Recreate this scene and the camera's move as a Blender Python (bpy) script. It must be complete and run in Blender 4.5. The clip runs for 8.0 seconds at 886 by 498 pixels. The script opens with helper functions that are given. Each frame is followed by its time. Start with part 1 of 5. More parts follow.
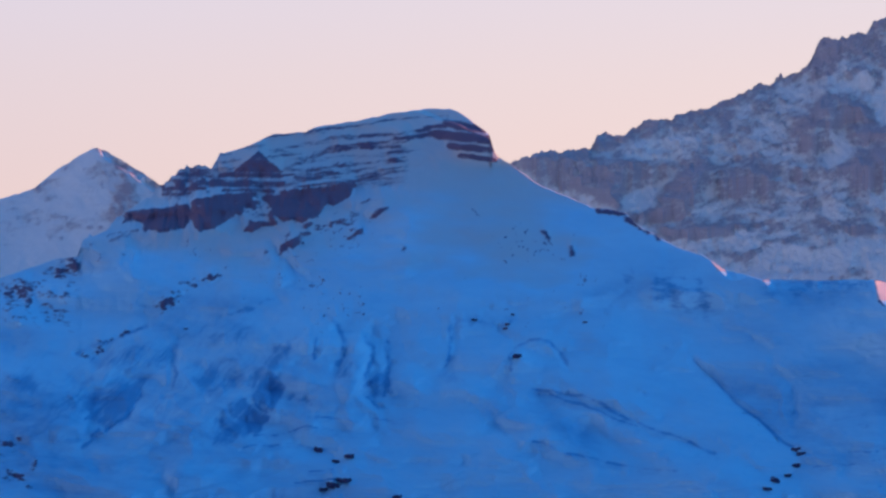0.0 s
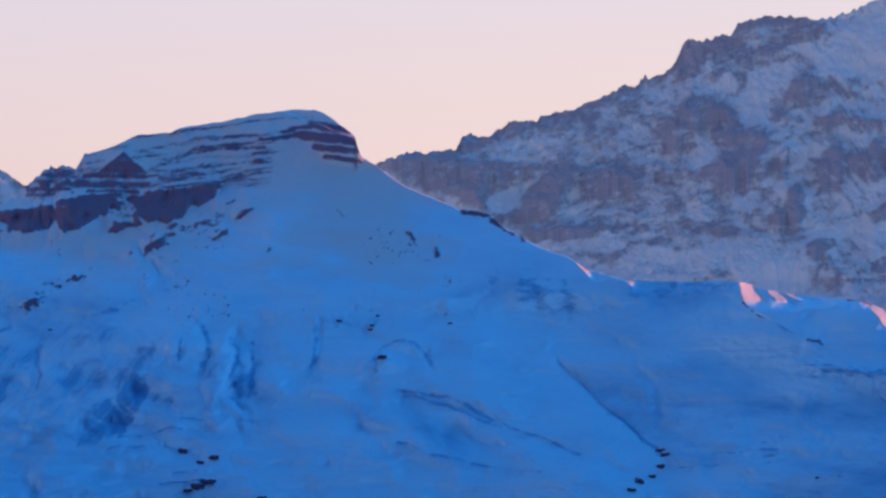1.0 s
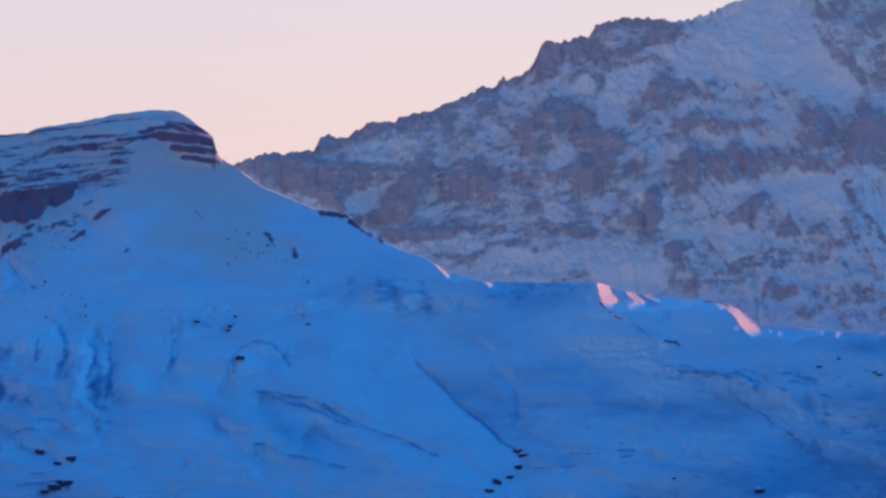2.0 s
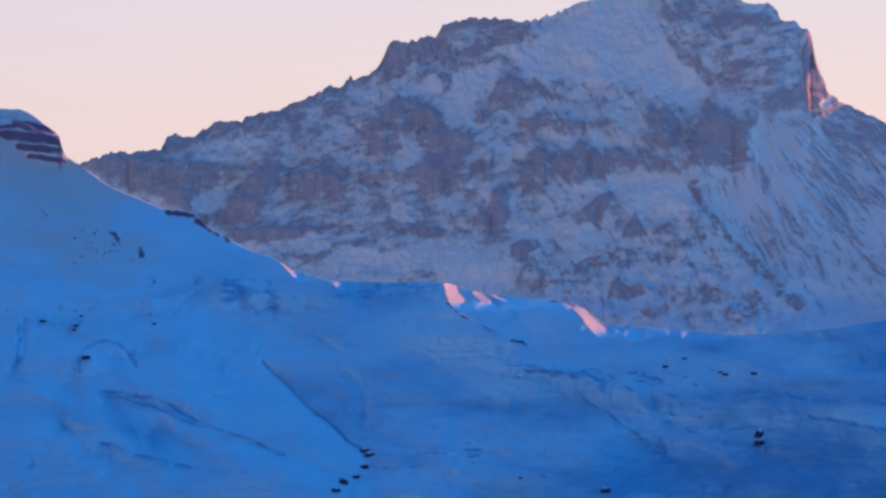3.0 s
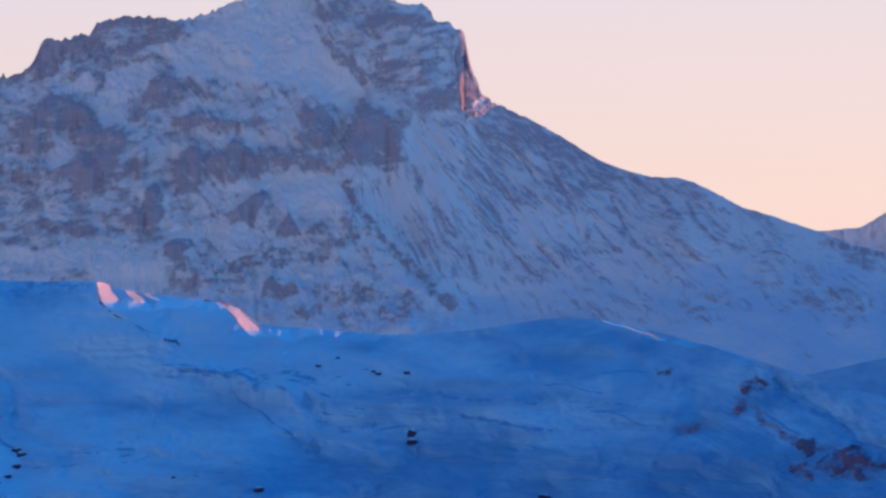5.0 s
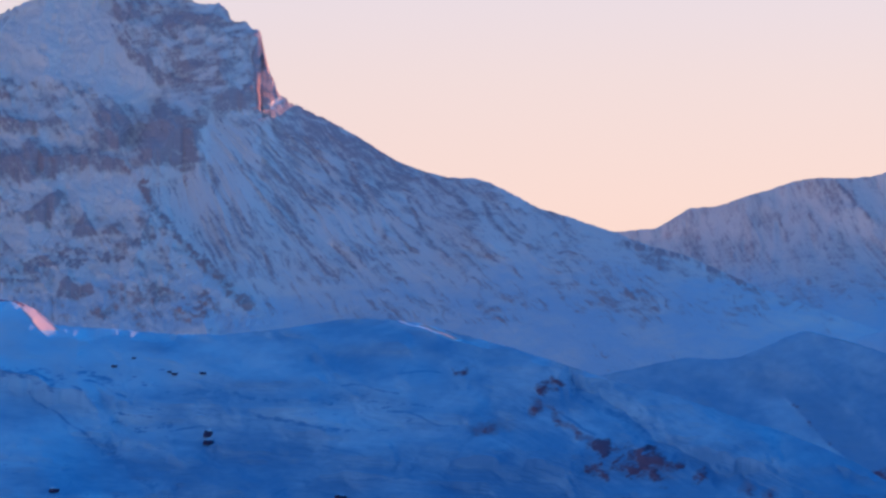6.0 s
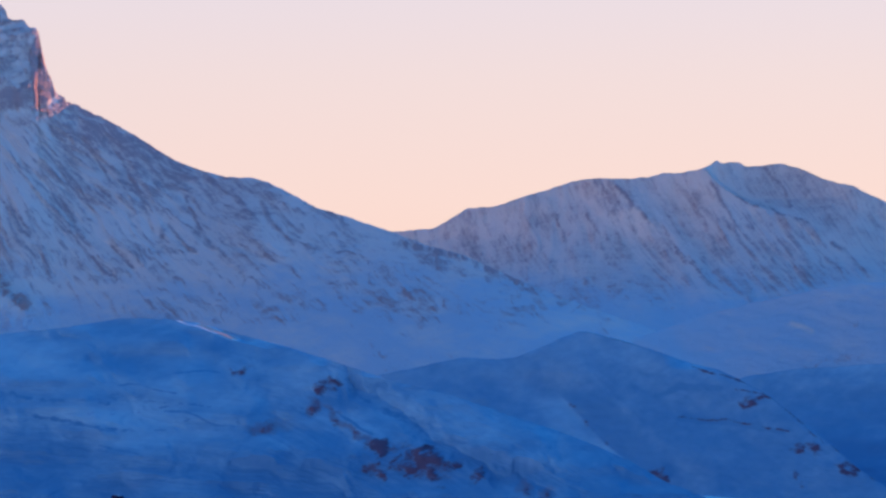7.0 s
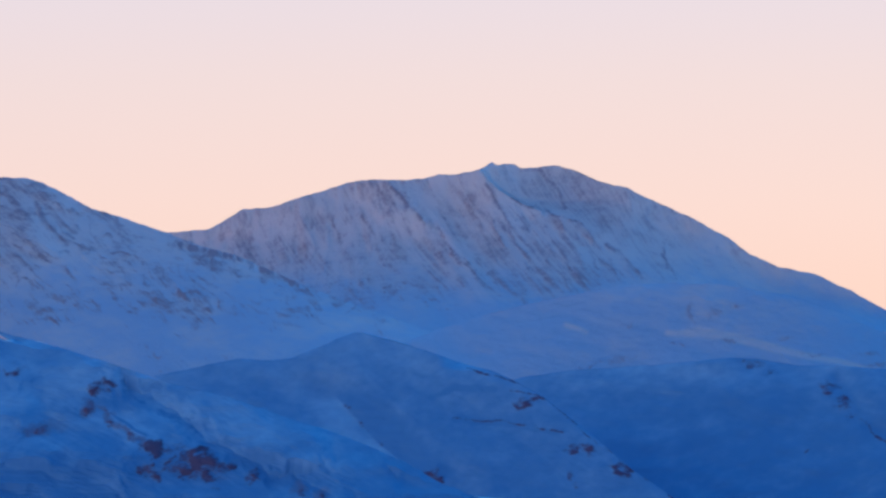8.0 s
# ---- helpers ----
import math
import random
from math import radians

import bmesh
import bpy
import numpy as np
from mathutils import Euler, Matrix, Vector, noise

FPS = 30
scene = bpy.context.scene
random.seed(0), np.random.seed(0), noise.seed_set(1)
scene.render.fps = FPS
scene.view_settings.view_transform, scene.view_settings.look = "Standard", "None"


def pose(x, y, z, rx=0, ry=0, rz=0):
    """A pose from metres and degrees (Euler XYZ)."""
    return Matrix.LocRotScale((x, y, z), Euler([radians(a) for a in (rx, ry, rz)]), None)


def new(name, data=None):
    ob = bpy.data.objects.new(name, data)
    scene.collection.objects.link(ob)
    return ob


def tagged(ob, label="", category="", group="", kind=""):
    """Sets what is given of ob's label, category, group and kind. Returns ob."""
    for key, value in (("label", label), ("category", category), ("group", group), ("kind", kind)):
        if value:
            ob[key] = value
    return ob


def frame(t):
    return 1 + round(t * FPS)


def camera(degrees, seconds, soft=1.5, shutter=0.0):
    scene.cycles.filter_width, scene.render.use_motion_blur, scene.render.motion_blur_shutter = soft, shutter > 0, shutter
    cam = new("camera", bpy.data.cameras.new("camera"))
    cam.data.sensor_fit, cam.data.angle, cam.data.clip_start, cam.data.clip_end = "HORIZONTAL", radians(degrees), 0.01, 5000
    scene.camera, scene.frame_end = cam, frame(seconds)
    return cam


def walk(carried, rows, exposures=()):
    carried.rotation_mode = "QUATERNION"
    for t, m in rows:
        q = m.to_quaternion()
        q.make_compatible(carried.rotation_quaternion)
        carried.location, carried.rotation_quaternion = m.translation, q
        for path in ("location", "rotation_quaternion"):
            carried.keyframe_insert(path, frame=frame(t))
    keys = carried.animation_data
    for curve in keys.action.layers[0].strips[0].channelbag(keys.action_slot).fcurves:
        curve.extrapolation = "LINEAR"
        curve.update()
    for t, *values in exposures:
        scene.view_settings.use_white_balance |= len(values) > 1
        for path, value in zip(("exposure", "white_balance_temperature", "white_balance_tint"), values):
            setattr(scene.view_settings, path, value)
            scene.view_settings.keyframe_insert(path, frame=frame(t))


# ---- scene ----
# Survey: angles are counted in steps of 1/7460 rad. Bearings run from left to right,
# north (+y) is bearing 2046; levels run downward, the true horizon is level 700.
STEP, NORTH, HORIZON, EYE = 7460.0, 2046.0, 700.0, 1.7
cam = camera(12.0, 8.0, soft=2.6)
TURNS = [  # seconds, bearing of the left edge, small nod
    (0.0, 0.0, -2.0), (0.5, 126.0, -0.5), (1.0, 239.0, 0.0), (1.5, 363.5, 1.5), (2.25, 560.0, 1.4), (3.0, 761.5, 1.0), (3.5, 896.5, 0.0),
    (4.0, 1040.0, 0.0), (4.5, 1206.0, -0.3), (5.25, 1466.0, 0.2), (6.0, 1734.5, 0.5), (6.5, 1931.0, 0.0), (7.0, 2127.5, 0.0),
    (7.5, 2324.5, 1.0), (8.0, 2525.5, 2.0),
]
walk(cam, [(t, pose(0, 0, EYE, 90 + math.degrees((HORIZON - 441 + n) / STEP), 0, -math.degrees((b + 784 - NORTH) / STEP))) for t, b, n in TURNS])

# ---- light: clear winter dusk, the sun on the horizon ahead and to the right ----
SUN_TURN, SUN_RISE = 40.0, 4.8
sun_way = Vector((math.sin(radians(SUN_TURN)) * math.cos(radians(SUN_RISE)), math.cos(radians(SUN_TURN)) * math.cos(radians(SUN_RISE)), math.sin(radians(SUN_RISE))))
lamp = bpy.data.lights.new("sun", "SUN")
lamp.energy, lamp.angle, lamp.color = 5.0, radians(0.6), (1.0, 0.31, 0.06)
sun = new("sun", lamp)
sun.matrix_world = Matrix.Translation((0, 0, 900)) @ sun_way.to_track_quat("Z", "Y").to_matrix().to_4x4()

world = bpy.data.worlds.new("dusk_sky")
scene.world = world
world.use_nodes = True


def wire(tree, kind, links=(), operation="", attribute_name="", smooth=False):
    """A node with its inputs linked or set."""
    n = tree.nodes.new(kind)
    if operation:
        n.operation = operation
    if attribute_name:
        n.attribute_name = attribute_name
    if smooth:
        n.interpolation_type = "SMOOTHSTEP"
    for slot, source in links:
        if hasattr(source, "node"):
            tree.links.new(source, n.inputs[slot])
        else:
            n.inputs[slot].default_value = source
    return n


def ramp(tree, source, stops, smooth="LINEAR"):
    n = wire(tree, "ShaderNodeValToRGB", [(0, source)])
    n.color_ramp.interpolation = smooth
    while len(n.color_ramp.elements) < len(stops):
        n.color_ramp.elements.new(0.5)
    for el, (at, colour) in zip(n.color_ramp.elements, stops):
        el.position, el.color = at, (*colour, 1)
    return n.outputs[0]


def sums(tree, op, a, b=0.0, clamp=False):
    n = wire(tree, "ShaderNodeMath", [(0, a), (1, b)], operation=op)
    n.use_clamp = clamp
    return n.outputs[0]


def blend(tree, fac, a, b, mode="MIX"):
    n = wire(tree, "ShaderNodeMix")
    n.data_type, n.blend_type = "RGBA", mode
    for slot, source in ((0, fac), (6, a), (7, b)):
        if hasattr(source, "node"):
            tree.links.new(source, n.inputs[slot])
        else:
            n.inputs[slot].default_value = source if slot == 0 else (*source, 1)
    return n.outputs[2]


tree = world.node_tree
tree.nodes.clear()
place = wire(tree, "ShaderNodeTexCoord").outputs["Generated"]
split = wire(tree, "ShaderNodeSeparateXYZ", [(0, place)])
rise = sums(tree, "MAXIMUM", split.outputs[2], 0.0)
toward = wire(tree, "ShaderNodeVectorMath", [(0, place), (1, (math.sin(radians(SUN_TURN)), math.cos(radians(SUN_TURN)), 0.0))], operation="DOT_PRODUCT").outputs["Value"]
side = wire(tree, "ShaderNodeMapRange", [(0, toward), (1, -0.3), (2, 0.9)], smooth=True).outputs[0]
glow = ramp(tree, rise, [(0.0, (0.98, 0.63, 0.50)), (0.045, (0.95, 0.70, 0.635)), (0.075, (0.88, 0.71, 0.70)), (0.105, (0.79, 0.71, 0.79)),
                         (0.16, (0.24, 0.64, 1.20)), (0.28, (0.04, 0.72, 1.90)), (0.5, (0.005, 0.36, 1.25)), (0.75, (0.003, 0.17, 0.62)), (1.0, (0.003, 0.12, 0.46))])
dusk = ramp(tree, rise, [(0.0, (0.12, 0.16, 0.38)), (0.12, (0.50, 0.54, 0.86)), (0.20, (1.04, 1.06, 1.50)), (0.28, (0.92, 1.02, 1.52)),
                         (0.40, (0.08, 0.18, 0.54)), (0.65, (0.003, 0.07, 0.28)), (1.0, (0.003, 0.12, 0.46))])
air = wire(tree, "ShaderNodeTexSky")
air.sky_type = "NISHITA"
air.sun_disc, air.sun_elevation, air.sun_rotation, air.altitude = False, radians(SUN_RISE), radians(SUN_TURN), 2000.0
both = blend(tree, side, dusk, glow)
faint = wire(tree, "ShaderNodeVectorMath", [(0, air.outputs[0]), (1, (0.004, 0.004, 0.004))], operation="MULTIPLY").outputs[0]
whole = blend(tree, 1.0, both, faint, "ADD")
back = wire(tree, "ShaderNodeBackground", [(0, whole), (1, 1.0)])
out = wire(tree, "ShaderNodeOutputWorld", [(0, back.outputs[0])])


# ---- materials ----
# dusk shade is painted into the near snow: its base is blue, not white
SNOW, SNOW_DIM, SHADE_SNOW, WARM_LIT_SNOW = (0.55, 0.87, 0.94), (0.42, 0.76, 0.87), (0.155, 0.42, 0.62), (0.84, 0.66, 0.55)


def snowy(name, snow, snow_dim, blue_snow, rock, rock_dark, earth, grain=1.0, rough=1.0, speck=0.5, edge=0.14, deep=1.0, ripples=1.0, fall=None, runs=0.5):
    """Snow over rock: the mesh carries how bare ("rock") and how reddish ("earth") the ground is, and how much shade,
    haze or warm light is painted into the snow.
    """
    m = bpy.data.materials.new(name)
    m.use_nodes = True
    t = m.node_tree
    t.nodes.clear()
    at = wire(t, "ShaderNodeNewGeometry").outputs["Position"]
    bare = wire(t, "ShaderNodeAttribute", attribute_name="rock").outputs["Fac"]
    red = wire(t, "ShaderNodeAttribute", attribute_name="earth").outputs["Fac"]
    fine = wire(t, "ShaderNodeTexNoise", [("Vector", at), ("Scale", 0.42 * grain), ("Detail", 6.0), ("Roughness", 0.68)]).outputs[0]
    mid = wire(t, "ShaderNodeTexNoise", [("Vector", at), ("Scale", 0.085 * grain), ("Detail", 5.0), ("Roughness", 0.6)]).outputs[0]
    wide = wire(t, "ShaderNodeTexNoise", [("Vector", at), ("Scale", 0.017 * grain), ("Detail", 3.0)]).outputs[0]
    flat = wire(t, "ShaderNodeMapping", [("Vector", at), ("Scale", (0.03, 0.03, 0.55))]).outputs[0]
    bed = wire(t, "ShaderNodeTexNoise", [("Vector", flat), ("Scale", 1.0 * grain), ("Detail", 4.0)]).outputs[0]
    lift = sums(t, "ADD", sums(t, "MULTIPLY", sums(t, "SUBTRACT", fine, 0.5), 0.75 * speck), sums(t, "MULTIPLY", sums(t, "SUBTRACT", mid, 0.5), 1.1 * speck))
    if fall:  # fine runnels along the fall line
        across = wire(t, "ShaderNodeVectorMath", [(0, at), (1, (0.34 * math.cos(fall), 0.0, 0.34 * math.sin(fall)))], operation="DOT_PRODUCT").outputs["Value"]
        along = wire(t, "ShaderNodeVectorMath", [(0, at), (1, (0.035 * math.sin(fall), 0.015, -0.035 * math.cos(fall)))], operation="DOT_PRODUCT").outputs["Value"]
        both_ways = wire(t, "ShaderNodeCombineXYZ", [(0, across), (1, along)]).outputs[0]
        runnels = wire(t, "ShaderNodeTexNoise", [("Vector", both_ways), ("Scale", 1.0), ("Detail", 5.0), ("Roughness", 0.62), ("Distortion", 0.45)]).outputs[0]
        lift = sums(t, "ADD", lift, sums(t, "MULTIPLY", sums(t, "SUBTRACT", runnels, 0.5), runs))
    cover = wire(t, "ShaderNodeMapRange", [(0, sums(t, "ADD", bare, lift)), (1, 0.5 - edge), (2, 0.5 + edge)], smooth=True).outputs[0]
    stone = blend(t, bed, rock_dark, rock)
    stone = blend(t, sums(t, "MULTIPLY", fine, 0.7), stone, rock_dark)
    stone = blend(t, red, stone, earth)
    white = blend(t, wire(t, "ShaderNodeMapRange", [(0, sums(t, "ADD", wide, sums(t, "MULTIPLY", mid, 0.5))), (1, 0.5), (2, 1.0)]).outputs[0], snow_dim, snow)
    shading = wire(t, "ShaderNodeAttribute", attribute_name="tinge").outputs["Fac"]
    shading = wire(t, "ShaderNodeMapRange", [(0, sums(t, "ADD", shading, sums(t, "MULTIPLY", sums(t, "SUBTRACT", mid, 0.5), 0.5))), (1, 0.1), (2, 0.95)], smooth=True).outputs[0]
    white = blend(t, shading, white, blue_snow)
    # negative values: warm light painted into the snow
    warm_lit = wire(t, "ShaderNodeMapRange", [(0, wire(t, "ShaderNodeAttribute", attribute_name="tinge").outputs["Fac"]), (1, -0.15), (2, -0.75), (3, 0.0), (4, 1.0)]).outputs[0]
    white = blend(t, warm_lit, white, WARM_LIT_SNOW)
    white = blend(t, wire(t, "ShaderNodeMapRange", [(0, red), (1, 0.25), (2, 1.0), (3, 0.0), (4, 0.62)]).outputs[0], white, earth)
    colour = blend(t, cover, white, stone)
    skin = wire(t, "ShaderNodeMapRange", [(0, cover), (3, 0.55), (4, 0.9)]).outputs[0]
    bump1 = wire(t, "ShaderNodeBump", [("Height", mid), ("Strength", 0.35 * rough), ("Distance", 2.2 * deep)])
    bump2 = wire(t, "ShaderNodeBump", [("Height", sums(t, "MULTIPLY", fine, sums(t, "ADD", sums(t, "MULTIPLY", cover, 1.0), 0.22))), ("Strength", 0.6 * rough), ("Distance", 1.4 * deep), ("Normal", bump1.outputs[0])])
    wind = wire(t, "ShaderNodeMapping", [("Vector", at), ("Rotation", (0.0, 0.0, 0.12)), ("Scale", (0.022, 0.10, 0.34))]).outputs[0]
    ripple = wire(t, "ShaderNodeTexNoise", [("Vector", wind), ("Scale", 1.0), ("Detail", 4.0), ("Roughness", 0.6), ("Distortion", 0.5)]).outputs[0]
    bump3 = wire(t, "ShaderNodeBump", [("Height", ripple), ("Strength", 0.5 * ripples), ("Distance", 3.0), ("Normal", bump2.outputs[0])])
    shade = wire(t, "ShaderNodeBsdfPrincipled", [("Base Color", colour), ("Roughness", skin), ("Normal", bump3.outputs[0])])
    shade.inputs["Specular IOR Level"].default_value = 0.2
    wire(t, "ShaderNodeOutputMaterial", [(0, shade.outputs[0])])
    return m


near_snow = snowy("shade_tinted_snow", SNOW, SNOW_DIM, SHADE_SNOW, (0.23, 0.19, 0.275), (0.12, 0.10, 0.165), (0.31, 0.17, 0.205), rough=0.5, speck=0.55, edge=0.20, ripples=0.09)
FAR_SNOW = ((0.98, 0.90, 0.80), (0.94, 0.86, 0.76), (0.54, 0.70, 0.79), (0.80, 0.66, 0.63), (0.57, 0.455, 0.45), (0.72, 0.42, 0.36))  # haze is painted in: rock lifted pale, snow warm
far_snow = snowy("snow_on_hazed_rock", *FAR_SNOW, grain=1.0, rough=1.25, speck=0.72, edge=0.20, deep=2.0, ripples=0.2)
# the flank's colours are lifted pale for haze as well
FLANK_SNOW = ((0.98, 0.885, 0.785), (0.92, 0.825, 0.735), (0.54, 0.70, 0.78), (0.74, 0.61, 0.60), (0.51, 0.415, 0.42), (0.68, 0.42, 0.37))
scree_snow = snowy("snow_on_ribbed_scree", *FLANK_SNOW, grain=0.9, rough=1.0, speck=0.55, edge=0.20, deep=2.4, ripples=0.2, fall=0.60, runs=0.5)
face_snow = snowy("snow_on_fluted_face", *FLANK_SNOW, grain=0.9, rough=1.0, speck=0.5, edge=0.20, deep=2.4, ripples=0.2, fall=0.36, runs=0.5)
boulder_rock = snowy("dark_boulder_rock", SNOW, SNOW_DIM, SHADE_SNOW, (0.19, 0.15, 0.24), (0.075, 0.065, 0.12), (0.16, 0.08, 0.07), grain=3.0)


# made-up dark cover for the unseen slope behind, so it reflects little light
dark_cover = bpy.data.materials.new("dark_unseen_slope")
dark_cover.use_nodes = True
t = dark_cover.node_tree
t.nodes.clear()
at = wire(t, "ShaderNodeNewGeometry").outputs["Position"]
mottle = wire(t, "ShaderNodeTexNoise", [("Vector", at), ("Scale", 0.12), ("Detail", 5.0)]).outputs[0]
shade = wire(t, "ShaderNodeBsdfPrincipled", [("Base Color", ramp(t, mottle, [(0.35, (0.012, 0.018, 0.014)), (0.62, (0.04, 0.05, 0.04)), (0.78, (0.30, 0.34, 0.38))])), ("Roughness", 0.9)])
wire(t, "ShaderNodeOutputMaterial", [(0, shade.outputs[0])])


# ---- fields ----
def lattice(ix, iy, seed):
    h = (ix.astype(np.int64) * 374761393 + iy.astype(np.int64) * 668265263 + seed * 974711) & 0xFFFFFFFF
    h = ((h ^ (h >> 13)) * 1274126177) & 0xFFFFFFFF
    return ((h ^ (h >> 16)) & 0xFFFF) / 65535.0


def soft_noise(x, y, seed=0):
    """Value noise, 0 to 1."""
    ix, iy = np.floor(x), np.floor(y)
    fx, fy = x - ix, y - iy
    fx, fy = fx * fx * fx * (fx * (fx * 6 - 15) + 10), fy * fy * fy * (fy * (fy * 6 - 15) + 10)
    a, b = lattice(ix, iy, seed), lattice(ix + 1, iy, seed)
    c, d = lattice(ix, iy + 1, seed), lattice(ix + 1, iy + 1, seed)
    return (a + (b - a) * fx) * (1 - fy) + (c + (d - c) * fx) * fy


def fbm(x, y, seed=0, octaves=4, gain=0.5):
    """Layered noise, about -1 to 1."""
    total, amp, weight = 0.0, 1.0, 0.0
    for i in range(octaves):
        total = total + amp * (soft_noise(x, y, seed + 17 * i) * 2 - 1)
        weight += amp
        x, y, amp = 1.62 * x - 1.18 * y + 5.3, 1.18 * x + 1.62 * y + 2.7, amp * gain
    return total / weight * 1.5


def ridged(x, y, seed=0, octaves=4):
    total, amp = 0.0, 1.0
    for i in range(octaves):
        total = total + amp * (1 - 2.2 * np.abs(soft_noise(x, y, seed + 31 * i) - 0.5))
        x, y, amp = 1.7 * x - 1.0 * y + 3.1, 1.0 * x + 1.7 * y + 9.4, amp * 0.5
    return total / 1.9


def ease(a, b, x):
    t = np.clip((x - a) / (b - a), 0, 1)
    return t * t * (3 - 2 * t)


def blob(b, l, at, half_b, half_l, lean=0.0, edge=0.5):
    """1 inside a leaning oval, 0 outside. lean: degrees, positive down to the right."""
    c, s = math.cos(radians(lean)), math.sin(radians(lean))
    u, v = (b - at[0]) * c + (l - at[1]) * s, -(b - at[0]) * s + (l - at[1]) * c
    return 1 - ease(1 - edge, 1 + edge, np.sqrt((u / half_b) ** 2 + (v / half_l) ** 2))


def off_line(b, l, pts):
    """How far off a bent line."""
    best = np.full(np.shape(b), 1e9)
    for (x0, y0), (x1, y1) in zip(pts, pts[1:]):
        dx, dy = x1 - x0, y1 - y0
        t = np.clip(((b - x0) * dx + (l - y0) * dy) / (dx * dx + dy * dy), 0, 1)
        best = np.minimum(best, np.hypot(b - x0 - t * dx, l - y0 - t * dy))
    return best


def stroke(b, l, pts, wide):
    """1 on a bent line, 0 beyond its width."""
    return np.exp(-(off_line(b, l, pts) / wide) ** 2)


def fold(b, l, pts, reach):
    """A straight-sided fold along a bent line: 1 on the line, falling evenly to 0."""
    return 1 - np.clip(off_line(b, l, pts) / reach, 0, 1)


def patch(b, l, pts, edge=4.0):
    """1 inside an outline, 0 outside, with a soft rim."""
    out = np.zeros(np.shape(b))
    xs, ys = [p[0] for p in pts], [p[1] for p in pts]
    box = (b > min(xs) - edge) & (b < max(xs) + edge) & (l > min(ys) - edge) & (l < max(ys) + edge)
    x, y = b[box], l[box]
    inside = np.zeros(x.shape, bool)
    for (x0, y0), (x1, y1) in zip(pts, pts[1:] + pts[:1]):
        if y0 != y1:
            inside ^= ((y0 > y) != (y1 > y)) & (x < (x1 - x0) * (y - y0) / (y1 - y0) + x0)
    far = off_line(x, y, pts + pts[:1])
    out[box] = ease(-edge, edge, np.where(inside, far, -far))
    return out


def curve(b, pts, bow=6.0):
    """A line through control points, its corners a little rounded."""
    xs, ys = zip(*pts)
    return (np.interp(b - bow, xs, ys) + 2 * np.interp(b, xs, ys) + np.interp(b + bow, xs, ys)) / 4


# ---- terrain meshes ----
def sheet_normals(at):
    n = np.cross(np.gradient(at, axis=1), np.gradient(at, axis=0))
    n *= np.sign(n[..., 2].mean())
    return n / np.maximum(np.linalg.norm(n, axis=-1, keepdims=True), 1e-9)


def grid_mesh(name, sheets, material):
    """One mesh of smooth quad sheets: arrays of places, ground cover (rock, earth) and the quads that are kept."""
    co, quads, rocks, earths, tinges, normals, start = [], [], [], [], [], [], 0
    for at, rock, earth, tinge, keep in sheets:
        rows, cols = at.shape[:2]
        idx = np.arange(rows * cols).reshape(rows, cols)
        q = np.stack([idx[:-1, :-1], idx[:-1, 1:], idx[1:, 1:], idx[1:, :-1]], -1)
        q = q.reshape(-1, 4) if keep is None else q[keep]
        used = np.unique(q)
        back = np.zeros(rows * cols, dtype=np.int64)
        back[used] = np.arange(len(used)) + start
        start += len(used)
        quads.append(back[q])
        co.append(at.reshape(-1, 3)[used])
        normals.append(sheet_normals(at).reshape(-1, 3)[used])
        rocks.append(rock.ravel()[used])
        earths.append(earth.ravel()[used])
        tinges.append(tinge.ravel()[used])
    co, quads = np.concatenate(co), np.concatenate(quads).ravel()
    me = bpy.data.meshes.new(name)
    me.vertices.add(len(co))
    me.vertices.foreach_set("co", co.astype(np.float32).ravel())
    me.loops.add(len(quads))
    me.loops.foreach_set("vertex_index", quads.astype(np.int32))
    me.polygons.add(len(quads) // 4)
    me.polygons.foreach_set("loop_start", np.arange(0, len(quads), 4, dtype=np.int32))
    me.update(calc_edges=True)
    me.polygons.foreach_set("use_smooth", np.ones(len(quads) // 4, dtype=bool))
    for key, field in (("rock", rocks), ("earth", earths), ("tinge", tinges)):
        me.attributes.new(key, "FLOAT", "POINT").data.foreach_set("value", np.concatenate(field).astype(np.float32))
    me.materials.append(material)
    me.normals_split_custom_set_from_vertices(np.concatenate(normals).tolist())
    me.update()
    return me


def place_at(b, l, r):
    """World place at a bearing, a level and a distance."""
    turn = (b - NORTH) / STEP
    return np.stack([r * np.sin(turn), r * np.cos(turn), EYE + r * (HORIZON - l) / STEP], -1)


def calm(line, reach):
    """A line with its bends smoothed over that many samples."""
    k = np.exp(-np.linspace(-2.2, 2.2, 2 * reach + 1) ** 2)
    return np.convolve(np.pad(line, reach, mode="edge"), k / k.sum(), mode="valid")


